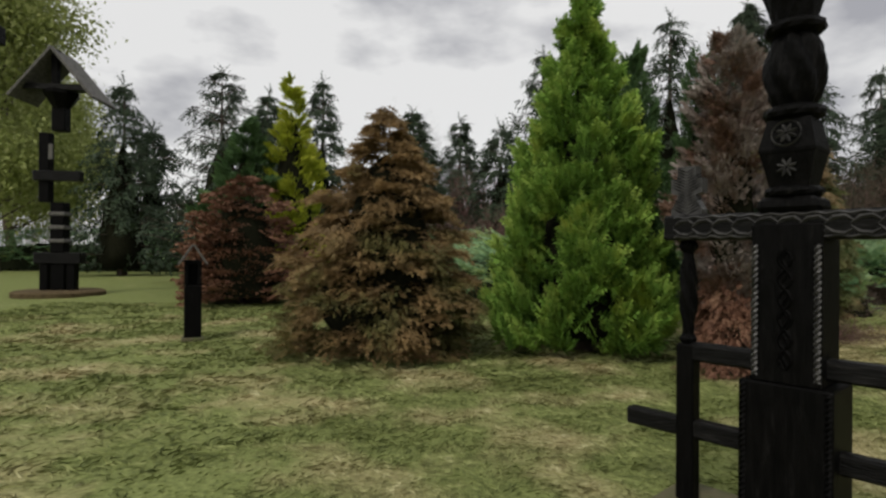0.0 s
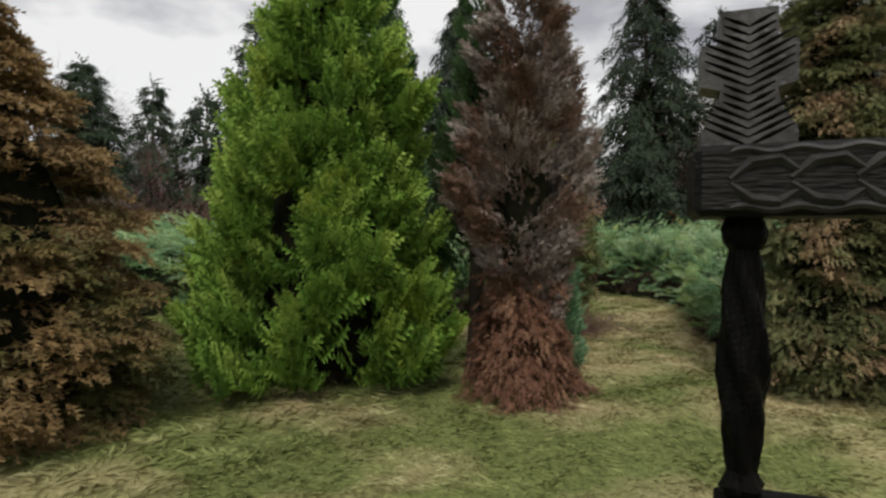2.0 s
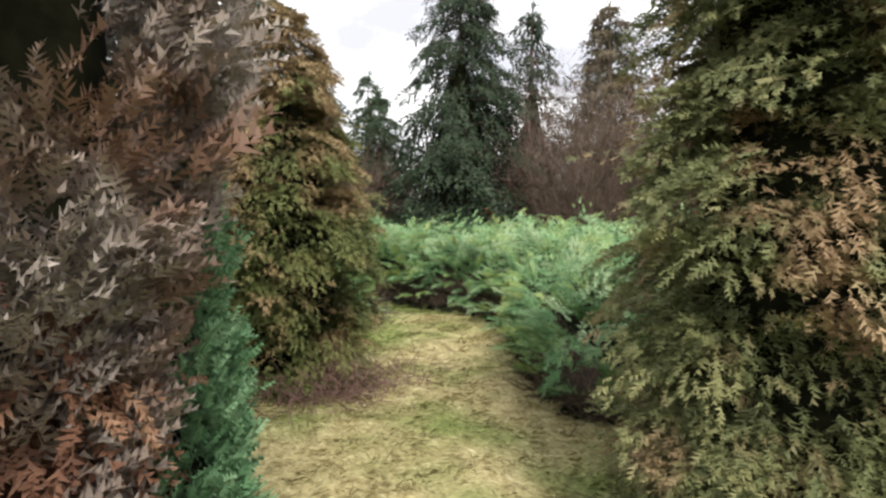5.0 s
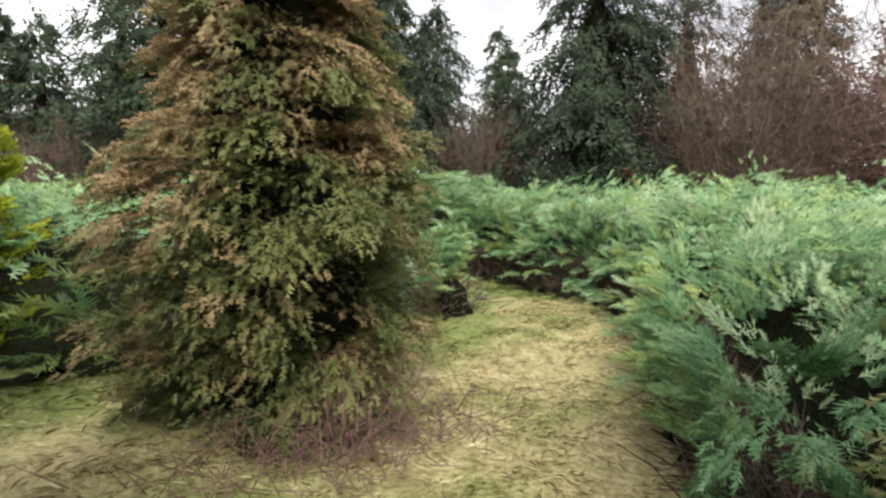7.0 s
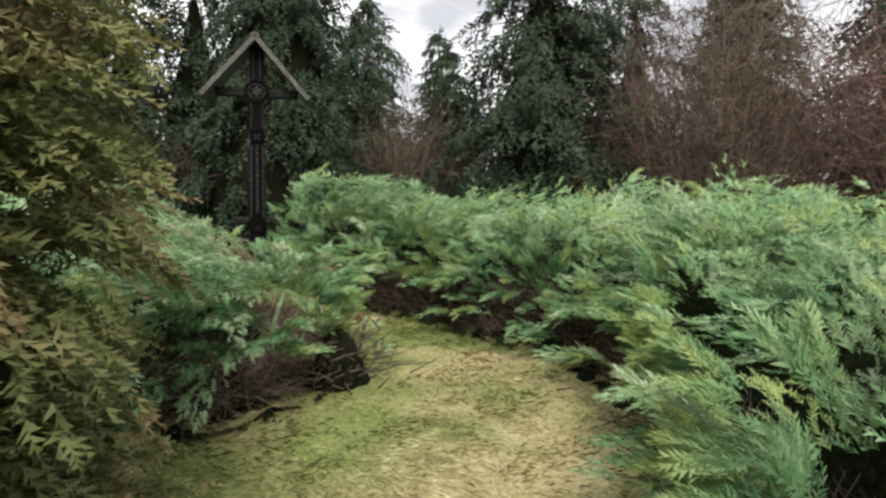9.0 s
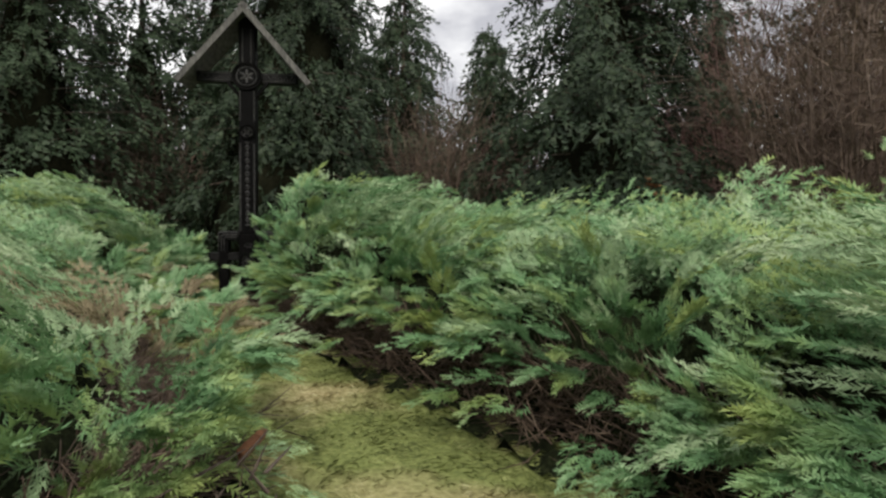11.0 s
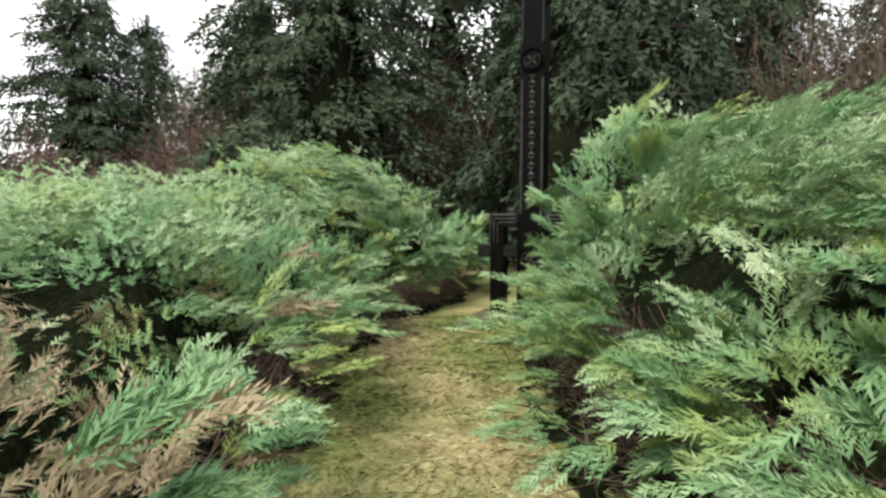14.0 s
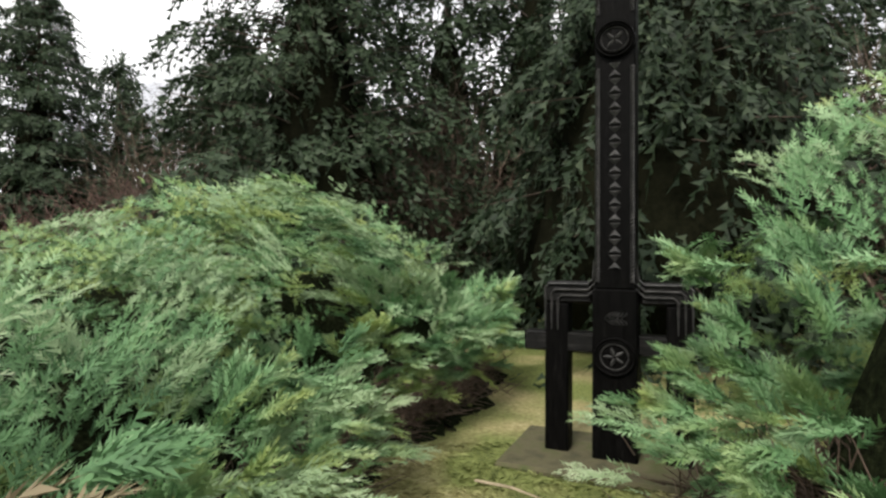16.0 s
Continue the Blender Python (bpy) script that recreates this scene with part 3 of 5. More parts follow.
gx, gy = ground_axis(-14, 18, 0.25), ground_axis(-6, 26, 0.25)
GX, GY = np.meshgrid(gx, gy, indexing="ij")
near_g = (np.abs(GX) < 40) & (np.abs(GY) < 40)
GZ = lay(GX, GY) + near_g * (0.018 * wave(GX, GY, 0 * GX, 1.3, 3) + 0.008 * wave(GX, GY, 0 * GX, 5, 4)) - 0.012
ny = len(gy)
ii, jj = np.meshgrid(np.arange(len(gx) - 1), np.arange(ny - 1), indexing="ij")
ii, jj = ii.ravel(), jj.ravel()
g_faces = np.stack([ii * ny + jj, (ii + 1) * ny + jj, (ii + 1) * ny + jj + 1, ii * ny + jj + 1], axis=-1)
ground = new("ground", mesh_from("ground", np.stack([GX, GY, GZ], axis=-1).reshape(-1, 3), g_faces, M_GROUND))
tagged(ground, "matted lawn of straw-coloured and green grass", "ground", kind="structure")


def grass_blades(name, n, x0, x1, y0, y1, size, keep, label):
    g = np.random.default_rng(len(name) + n)
    x, y = x0 + (x1 - x0) * g.random(n), y0 + (y1 - y0) * g.random(n)
    ok = keep(x, y)
    x, y = x[ok], y[ok]
    p = np.stack([x, y, lay(x, y) - 0.005], axis=-1)
    a = 5.0 * wave(x, y, 0 * x, 2.2, 9) + 0.7 * g.normal(size=len(x))
    d = np.stack([np.cos(a), np.sin(a), 0.06 + 0.4 * g.random(len(x)) ** 2], axis=-1)
    nn = np.stack([0 * x, 0 * x, 1 + 0 * x], axis=-1) + 0.4 * g.normal(size=(len(x), 3))
    tmpl = (np.array([(-0.04, 0, 0), (0.04, 0, 0), (0.03, 0.55, 0.05), (0, 1, -0.12)], float), np.array([(0, 1, 2), (0, 2, 3)]))
    ob = array_part(name, scatter(tmpl, p, d, nn, size * (0.5 + g.random(len(x)))), M_BLADE)
    return tagged(ob, label, "grass", kind="stuff")


def near_line(x, y, reach):
    pts = np.array([(-0.5, -0.5), (0.3, 2.4), (1.2, 3.7), (3.6, 4.9), (5.6, 6.8), (8.0, 9.2), (9.5, 11.8), (9.6, 14.5), (9.7, 19)], float)
    best = np.full(len(x), 99.0)
    for a, b in zip(pts[:-1], pts[1:]):
        ab = b - a
        t = np.clip(((x - a[0]) * ab[0] + (y - a[1]) * ab[1]) / (ab @ ab), 0, 1)
        best = np.minimum(best, np.hypot(x - a[0] - t * ab[0], y - a[1] - t * ab[1]))
    return best < reach


grass_blades("path_grass", 420000, -3, 11.5, 0.5, 20, 0.058, lambda x, y: near_line(x, y, 2.4), "short matted grass along the trodden path")
grass_blades("lawn_grass", 70000, -9, 5, 2, 13, 0.1, lambda x, y: ~near_line(x, y, 2.2), "straw-mixed lawn grass round the conifers")

# ---- juniper hedges ----
# Each hedge is a row of spreading junipers; the outline is that of the whole planting.
RIGHT_EDGE = [(6.9, 6.6), (7.0, 7.25), (7.95, 8.25), (8.95, 9.05), (9.95, 10.0), (10.5, 11.2), (10.48, 12.8), (10.3, 14.5), (10.2, 16.8), (10.5, 18.7),
              (12.2, 19.3), (17, 21), (21, 17), (17, 9), (11.5, 4), (7.6, 3.6), (7.1, 5.4)]
LEFT_EDGE = [(0.2, 13.2), (3.2, 11.3), (4.6, 10.9), (6.6, 11.1), (8.1, 11.2), (8.85, 11.95), (9.14, 12.5), (9.24, 13.5), (9.1, 15.2), (8.9, 17.8), (9.25, 19.6), (10.05, 21.0), (10.6, 22.6), (8.5, 24.2), (2, 25), (-3, 20), (-3, 14.5)]


def inside_and_depth(x, y, poly):
    pts = np.array(poly, float)
    ins = np.zeros(len(x), bool)
    best = np.full(len(x), 99.0)
    ox, oy = np.zeros(len(x)), np.zeros(len(x))
    for a, b in zip(pts, np.roll(pts, -1, axis=0)):
        cross = ((a[1] > y) != (b[1] > y)) & (x < (b[0] - a[0]) * (y - a[1]) / (b[1] - a[1] + 1e-9) + a[0])
        ins ^= cross
        ab = b - a
        t = np.clip(((x - a[0]) * ab[0] + (y - a[1]) * ab[1]) / (ab @ ab), 0, 1)
        dx, dy = a[0] + t * ab[0] - x, a[1] + t * ab[1] - y
        dist = np.hypot(dx, dy)
        nearer = dist < best
        best = np.where(nearer, dist, best)
        ox, oy = np.where(nearer, dx / (dist + 1e-6), ox), np.where(nearer, dy / (dist + 1e-6), oy)
    return ins, best, np.stack([ox, oy], axis=-1)


def hedge(poly, seeds, seed, rim, flow, group, bare=0.14, hollows=(), dense=50, bank=1.4, bare_from=-99.0):
    """Spreading junipers, one per seed (x, y, height); together they fill the outline poly."""
    g = np.random.default_rng(seed)
    sd = np.array(seeds, float)
    pts = np.array(poly, float)

    def owner(x, y):
        d = np.hypot(x[:, None] - sd[None, :, 0], y[:, None] - sd[None, :, 1])
        o = np.argsort(d, axis=1)
        return o[:, 0], np.take_along_axis(d, o[:, 1:2], 1)[:, 0] - np.take_along_axis(d, o[:, :1], 1)[:, 0]

    def top(x, y, dep, gap, own):
        h = rim + (sd[:, 2][own] - rim) * smooth01(dep / bank)
        h = h * (0.8 + 0.2 * smooth01(gap / 0.6)) + 0.15 * wave(x, y, 0 * x, 2.1, seed) + 0.09 * wave(x, y, 0 * x, 5, seed + 2)
        for hx, hy, hr in hollows:
            h = h * (0.6 + 0.4 * smooth01((np.hypot(x - hx, y - hy) / hr - 0.5) / 0.5))
        return np.maximum(h, 0.22)

    lo, hi = pts.min(axis=0), pts.max(axis=0)
    n = int((hi - lo).prod() * dense)
    x, y = lo[0] + (hi[0] - lo[0]) * g.random(n), lo[1] + (hi[1] - lo[1]) * g.random(n)
    ins, dep, out = inside_and_depth(x, y, poly)
    walkway = near_line(x, y, 3.4)
    ok = ins & (walkway | (g.random(n) < 0.3)) & ((dep < 1.1) | (g.random(n) < 0.5))
    ok &= (dep < 0.6) | (wave(x, y, 0 * x, 3.0, seed + 9) > -0.55) | (g.random(n) < 0.4)
    for hx, hy, hr in hollows:
        ok &= (np.hypot(x - hx, y - hy) > hr * 0.75) | (g.random(n) < 0.12)
    x, y, dep, out, walkway = x[ok], y[ok], dep[ok], out[ok], walkway[ok]
    verge = near_line(x, y, 2.2)
    own, gap = owner(x, y)
    h = top(x, y, dep, gap, own)
    low = 0.06 + (bare - 0.06) * smooth01((y - bare_from) / 1.5)
    side = (dep < 0.55) & (g.random(len(x)) < 0.78)
    z = np.where(side, low + (h - low) * g.random(len(x)) ** 0.8, h - 0.12 - np.where(dep < 1.1, 0.45, 0.3) * g.random(len(x)) ** 2)
    pull = np.where(side, 1.4 * low * (1 - z / h) + 0.4 * low - dep * 0.8, 0)
    x, y = x - out[:, 0] * pull, y - out[:, 1] * pull
    a = flow + 1.1 * wave(x, y, 0 * x, 0.9, seed + 5) + 0.28 * g.normal(size=len(x))
    fl = np.stack([np.cos(a), np.sin(a)], axis=-1)
    edge = np.clip(1 - dep / 0.8, 0, 1)[:, None]
    away = unit(np.stack([x, y], axis=-1) - sd[own][:, :2])
    hor = fl * (1 - edge) * 0.9 + out * edge * 0.85 + away * 0.35
    rise = np.where(side, 0.34, 0.32) + 0.25 * g.normal(size=len(x))
    d = np.concatenate([hor, rise[:, None]], axis=1)
    ln = np.where(side, 0.32, 0.62) * (0.7 + 0.6 * g.random(len(x))) * np.where(walkway, 1, 1.5)
    ln = ln * (0.62 + 0.38 * smooth01((dep - 0.3) / 0.8))
    # some long plumes stand clear of the mass
    long = (~side) & (dep > 1.1) & (g.random(len(x)) < 0.07)
    ln = np.where(long, ln * 1.5, ln)
    d[long, 2] += 0.08
    p = np.stack([x, y, z + lay(x, y)], axis=-1)
    cx, cy = np.meshgrid(np.arange(lo[0], hi[0], 0.14), np.arange(lo[1], hi[1], 0.14), indexing="ij")
    my = cx.shape[1]
    i0, j0 = np.meshgrid(np.arange(cx.shape[0] - 1), np.arange(my - 1), indexing="ij")
    i0, j0 = i0.ravel(), j0.ravel()
    quads = np.stack([i0 * my + j0, (i0 + 1) * my + j0, (i0 + 1) * my + j0 + 1, i0 * my + j0 + 1], axis=-1)
    cx, cy = cx.ravel(), cy.ravel()
    ci, cd, co = inside_and_depth(cx, cy, poly)
    cown, cgap = owner(cx, cy)
    # A low dark sheet stands for the shade beneath the sprays.
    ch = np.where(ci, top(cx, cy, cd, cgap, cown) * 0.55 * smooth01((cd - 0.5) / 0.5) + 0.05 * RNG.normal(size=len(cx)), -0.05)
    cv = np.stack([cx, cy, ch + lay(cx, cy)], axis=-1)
    for k, (sx, sy, t) in enumerate(seeds):
        m = own == k
        if m.sum() < 8:
            continue
        thing = tagged(new("juniper_shrub"), "spreading blue-green juniper shrub with feathery arching sprays", "shrub", group)
        thing.matrix_basis = pose(sx, sy, float(lay(sx, sy)))
        base = np.array([[sx, sy, float(lay(sx, sy))]])
        near, far = m & walkway, m & ~walkway
        data = []
        pale = near & (long | (~side & (g.random(len(x)) < 0.27)))
        near = near & ~pale
        if pale.any():
            tips = plumes(p[pale] - base + np.array([[0, 0, 0.06]]), d[pale], ln[pale], 40, 0.18, 0.2, T_JUN, 0.115, g, 0.2, 0.42)
            tagged(array_part("new_growth", tips, M_JUNTIP, thing, "pale silvery-green young sprays"), kind="stuff")
        dry = np.zeros(len(x), bool)
        for hx, hy, hr in hollows:
            dry |= near & (np.hypot(x - hx, y - hy) < hr * 1.9) & (g.random(len(x)) < 0.3)
        near = near & ~dry
        if dry.any():
            husk = plumes(p[dry] - base, d[dry], ln[dry], 30, 0.18, 0.3, T_JUN, 0.12, g, 0.2, 0.42)
            tagged(array_part("withered_sprays", husk, M_JUNDRY, thing, "tan withered sprays"), kind="stuff")
        close = near & verge
        near = near & ~verge
        if close.any():
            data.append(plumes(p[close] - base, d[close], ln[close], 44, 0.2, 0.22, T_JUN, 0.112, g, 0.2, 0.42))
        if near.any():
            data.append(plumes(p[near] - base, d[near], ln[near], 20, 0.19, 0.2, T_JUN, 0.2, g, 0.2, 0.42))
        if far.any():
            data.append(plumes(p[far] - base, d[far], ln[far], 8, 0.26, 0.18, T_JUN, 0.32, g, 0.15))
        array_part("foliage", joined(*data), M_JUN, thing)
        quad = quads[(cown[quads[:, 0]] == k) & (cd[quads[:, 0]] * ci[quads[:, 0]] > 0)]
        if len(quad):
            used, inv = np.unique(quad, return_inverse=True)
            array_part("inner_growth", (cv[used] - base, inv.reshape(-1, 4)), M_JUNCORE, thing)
        w = np.flatnonzero(m & (dep < 0.7) & walkway)
        if len(w) > 6:
            w = w[g.integers(0, len(w), min(2000, len(w) * 16))]
            o3 = np.concatenate([out[w], np.zeros((len(w), 1))], axis=1)
            a0 = p[w] - base + np.concatenate([0.14 * g.normal(size=(len(w), 2)), np.zeros((len(w), 1))], axis=1)
            a0[:, 2] = 0.02 + (0.1 + low[w]) * g.random(len(w)) ** 1.2
            a0 -= o3 * (0.1 + 0.4 * a0[:, 2] + 0.22 * g.random(len(w)))[:, None]
            b0 = a0 + unit(o3 * 0.6 + g.normal(size=(len(w), 3)) * 0.6 + np.array([[0, 0, 0.3]])) * (0.12 + 0.24 * g.random(len(w)))[:, None]
            b0[:, 2] = np.maximum(b0[:, 2], 0.01)
            tagged(array_part("dead_wood", sticks(a0, b0, 0.006, 0.002), M_TWIGBROWN, thing, "bare brown twigs under the skirt"), kind="stuff")


hedge(RIGHT_EDGE, [(7.25, 7.3, 0.95), (8.0, 6.6, 1.25), (8.6, 7.8, 1.25), (7.9, 5.0, 1.3), (9.9, 8.6, 1.35), (10.2, 6.3, 1.4), (11.5, 10.2, 1.4), (11.6, 12.2, 1.35), (11.5, 14.3, 1.45),
                   (11.4, 16.2, 1.8), (11.4, 17.8, 2.0), (13.4, 18.5, 1.6), (13.6, 15.2, 1.55), (13.6, 12, 1.6), (13, 8.2, 1.5), (16, 17.5, 1.7), (16.5, 13, 1.7)],
      21, 0.72, 0.3, "junipers of the hedge", 0.4, (), 62, 0.9, 9.3)
hedge(LEFT_EDGE, [(7.9, 12.4, 1.05), (8.1, 14.0, 1.3), (7.8, 16.0, 1.5), (7.9, 18.2, 1.5), (8.9, 20.6, 2.05), (5.9, 12.4, 1.35), (4.0, 12.4, 1.4), (1.8, 13.6, 1.4),
                  (5.6, 14.6, 1.4), (5.4, 17.4, 1.5), (5.6, 20.5, 1.55), (2.8, 16.5, 1.45), (2.5, 20, 1.6), (-1, 15.5, 1.4), (-0.5, 19, 1.6), (6, 23, 1.7)],
      22, 0.82, 2.4, "junipers of the hedge", 0.16, ((8.75, 15.9, 0.42), (8.85, 14.9, 0.34), (8.65, 13.7, 0.36)), 58, 1.5)
FAR_EDGE = [(-26, 29), (-8, 29), (-8, 33), (-26, 33)]
hedge(FAR_EDGE, [(-24, 30.6, 2.2), (-20.5, 30.6, 2.4), (-17, 30.6, 2.3), (-13.5, 30.6, 2.4), (-10, 30.6, 2.2)], 23, 0.9, 1.0, "junipers of the far hedge", 0.2, (), 55)

# ---- specimen conifers on the lawn ----
conifer("thuja_tree", 1.95, 7.9, 4.95, 1.3, cone(0.74), M_THUJA, "bright green conical thuja growing on the lawn", 31, 800, 26, 0.44, 0.26, 1.1, -0.1, T_FAN, 0.19, 0.65, 0.56, clump=6, spread=0.1, deep=0.02)
conifer("browned_thuja", -0.8, 7.75, 3.3, 1.5, cone(0.62, 0.2), M_BROWN, "bushy thuja with rusty browned foliage, green low down", 32, 560, 36, 0.5, 0.36, 0.2, 0.3, T_SOFT, 0.14, 0.1, 0.6, turn=40, clump=6, spread=0.26, deep=0.022)
dead = conifer("dead_thuja", 3.35, 6.55, 3.95, 0.8, lambda u: 0.85 * np.clip(1 - u, 0, 1) ** 0.42 * (0.45 + 0.55 * smooth01(u / 0.35)) + 0.02, M_DEADGREY,
               "dying thuja with grey upper sprays and red-brown skirt", 33, 420, 34, 0.36, 0.4, 1.1, 0.0, T_SOFT, 0.105, 0.4, 0.4, z0=0.85, clump=7, spread=0.2, deep=0.04)
array_part("withered_skirt", boughs(120, 46, 1.25, 0.72, lambda u: 0.35 + 0.5 * (1 - u), 34, 0.1, 0.5, 0.35, -0.3, 0.6, T_SOFT, 0.1, 0.3), M_DEADRED, dead, "red-brown withered lower sprays")
conifer("blue_green_juniper", 3.78, 6.72, 1.9, 0.32, cone(0.42, 0.2), M_BLUEJUN, "dense blue-green upright juniper beside the dying thuja", 44, 460, 34, 0.3, 0.3, 1.1, 0.0, T_FAN, 0.075, 0.6, 0.6, clump=4, spread=0.2, deep=0.03)
conifer("columnar_cypress", 3.3, 7.25, 4.1, 0.5, cone(0.5, 0.1), M_CONGREEN, "dark green columnar cypress beside the dying thuja", 35, 200, 26, 0.4, 0.3, 1.4, 0.0, T_FAN, 0.08, 0.7, 0.5, z0=1.3)
conifer("dark_cypress", 6.05, 5.3, 4.8, 0.88, cone(0.5), M_DARKCYP, "tall dark olive cypress with brownish tips", 36, 800, 58, 0.44, 0.36, 0.15, 0.45, T_SOFT, 0.092, 0.1, 0.56, clump=4, spread=0.26, deep=0.03)
conifer("browned_cypress", 5.95, 9.75, 3.7, 1.12, lambda u: np.clip(1 - u, 0, 1) ** 0.45 * (0.72 + 0.28 * smooth01(u / 0.35)) + 0.02, M_BROWN2,
        "olive cypress with orange-brown dying sprays", 37, 760, 50, 0.46, 0.36, 0.15, 0.45, T_SOFT, 0.1, 0.1, 0.58, clump=4, spread=0.24, deep=0.03)
conifer("golden_thuja", 3.8, 12.3, 2.8, 0.75, cone(0.5), M_YELLOW, "small golden yellow thuja among the junipers", 38, 150, 36, 0.35, 0.35, 0.9, 0.1, T_FAN, 0.1, 0.6)
conifer("withered_shrub", -4.75, 13.4, 3.0, 1.6, lambda u: np.clip(1 - u, 0, 1) ** 0.38, M_OAKBROWN, "rounded shrub with withered brown leaves", 39, 360, 40, 0.6, 0.4, 0.4, 0.2, T_LEAF, 0.1, 0.5, category="shrub")
conifer("green_thuja", -5.6, 16.2, 5.0, 1.7, cone(0.7), M_CONGREEN, "deep green bushy thuja behind the withered shrub", 40, 320, 22, 0.7, 0.35, 0.8, 0.1, T_FAN, 0.22)
conifer("yellow_green_thuja", -4.4, 16.4, 6.3, 1.3, cone(0.7), M_YELLOW, "slender yellow-green thuja behind the shrubs", 41, 300, 22, 0.6, 0.3, 1.0, 0.1, T_FAN, 0.2)
conifer("upright_juniper", 3.0, 8.9, 4.6, 0.6, cone(0.5), M_CONGREEN, "slim dark green upright juniper behind the thuja", 42, 200, 24, 0.6, 0.25, 1.6, 0.0, T_FAN, 0.16)

# ---- trees behind the hedges ----
dark, grey = "tall dark green spruce behind the juniper hedge", "grey-green drooping spruce behind the hedge"
spruce(13.2, 24.6, 12.2, 3.8, 51, 0.75, M_SPRUCE2, "large spruce with long weeping branches", core=0.66, levels=44, limbs=9, per=32, size=0.5)
spruce(7.2, 27.3, 11.5, 4.0, 52, 0.45, M_SPRUCE, dark, levels=38, limbs=9, per=28, size=0.52)
spruce(-1.8, 32.4, 9.2, 3.2, 53, 0.3, M_SPRUCE, dark, levels=30, limbs=8, per=24, size=0.6)
spruce(19.4, 19.6, 12.5, 4.3, 54, 0.6, M_SPRUCE2, grey, levels=38, limbs=9, per=27, size=0.56)
spruce(28.6, 37, 13.2, 3.2, 55, 0.3, M_SPRUCE, dark, size=0.8)
spruce(6.4, 36.5, 14.2, 4.0, 56, 0.35, M_SPRUCE, dark, size=0.8)
spruce(12.4, 31.0, 14.2, 3.8, 57, 0.4, M_SPRUCE, dark, size=0.75)
spruce(-8.2, 21.0, 7.8, 3.3, 58, 0.15, M_SPRUCE2, "dark blue-green spruce behind the lawn", size=0.5)
spruce(-5.6, 26, 9.0, 1.9, 59, 0.3, M_SPRUCE, dark, size=0.6)
spruce(-14.2, 25, 8.6, 2.5, 60, 0.45, M_SPRUCE, dark, size=0.6, levels=22)
spruce(1.2, 42, 11.0, 3.0, 61, 0.3, M_SPRUCE, dark, size=0.9, core=0.3)
spruce(-9, 29, 9.2, 2.4, 62, 0.3, M_SPRUCE, dark, size=0.7)
spruce(18.5, 28.5, 10.5, 3.4, 63, 0.5, M_SPRUCE, dark, size=0.7)
spruce(25.5, 20.5, 12.5, 3.6, 64, 0.5, M_SPRUCE2, grey, size=0.7)
spruce(23.5, 11, 9.5, 2.6, 65, 0.4, M_SPRUCE, dark, size=0.6)
spruce(24.5, 16.0, 11, 3.0, 67, 0.3, M_LARCH, "brownish larch with thin foliage behind the hedge", name="larch_tree", core=0, levels=30, per=16, size=0.6)
spruce(27.0, 12.0, 11, 3.2, 68, 0.3, M_LARCH, "brownish larch with thin foliage behind the hedge", name="larch_tree", core=0, levels=30, per=16, size=0.6)
spruce(16.5, 29.5, 12, 3.0, 69, 0.3, M_SPRUCE, dark, size=0.8)
spruce(20.5, 33.0, 11, 3.0, 70, 0.3, M_SPRUCE, dark, size=0.8)
spruce(-12, 38, 10, 3.2, 66, 0.3, M_SPRUCE, dark, size=0.8)
for k, (bx, by, bh, br) in enumerate([(3.4, 33.5, 8.5, 3.2), (10.0, 30.5, 11.5, 3.6), (23.5, 29.5, 9.5, 3.4), (27.5, 25.0, 11.0, 3.6), (29.5, 18.5, 12.0, 3.6), (30.0, 13.5, 11.0, 3.6), (28.5, 7.5, 10.5, 3.4),
                                      (-17.5, 34, 8.5, 3.0), (-2.5, 38, 9.0, 3.2), (15.6, 33.5, 11.0, 3.4)]):
    spruce(bx, by, bh, br, 200 + k, 0.35, M_SPRUCE, dark, size=0.95, levels=19, limbs=6)
for k, (bx, by, bh, br, bm) in enumerate([(9.8, 28.2, 5.5, 2.2, M_TWIGBROWN), (16.0, 22.2, 5.2, 2.4, M_TWIGBROWN), (22.0, 24.0, 6.5, 2.8, M_TWIGRED), (21.8, 15.2, 7.5, 2.6, M_TWIGBROWN), (23.5, 18.2, 8.5, 3.0, M_TWIGRED), (25.0, 10.0, 8.5, 3.0, M_TWIGRED),
                                          (23.0, 13.2, 6.0, 2.6, M_TWIGRED), (3.2, 29.5, 3.8, 2.6, M_TWIGRED), (-0.5, 27.5, 3.4, 2.0, M_TWIGRED), (1.5, 36, 6.5, 2.6, M_TWIGRED),
                                          (4.8, 27.0, 4.5, 2.0, M_TWIGBROWN), (19.5, 9.6, 7.5, 3.2, M_TWIGRED), (18.5, 13.6, 6.5, 2.4, M_TWIGBROWN), (-11.5, 31, 5.5, 2.8, M_TWIGRED), (-2.6, 46, 12, 4.0, M_TWIGBROWN), (3.0, 48, 9, 5.0, M_TWIGRED), (-8, 48, 8, 5.0, M_TWIGBROWN), (-20, 46, 7, 5.0, M_TWIGRED), (-32, 44, 8, 5.5, M_TWIGBROWN), (9, 46, 9, 5, M_TWIGRED)]):
    twig_bush("bare_shrub", bx, by, bh, br, 80 + k, bm, "leafless shrub of fine reddish-brown twigs" if bm is M_TWIGRED else "leafless brown shrub at the spruces' feet", 60, 32, 0.016)


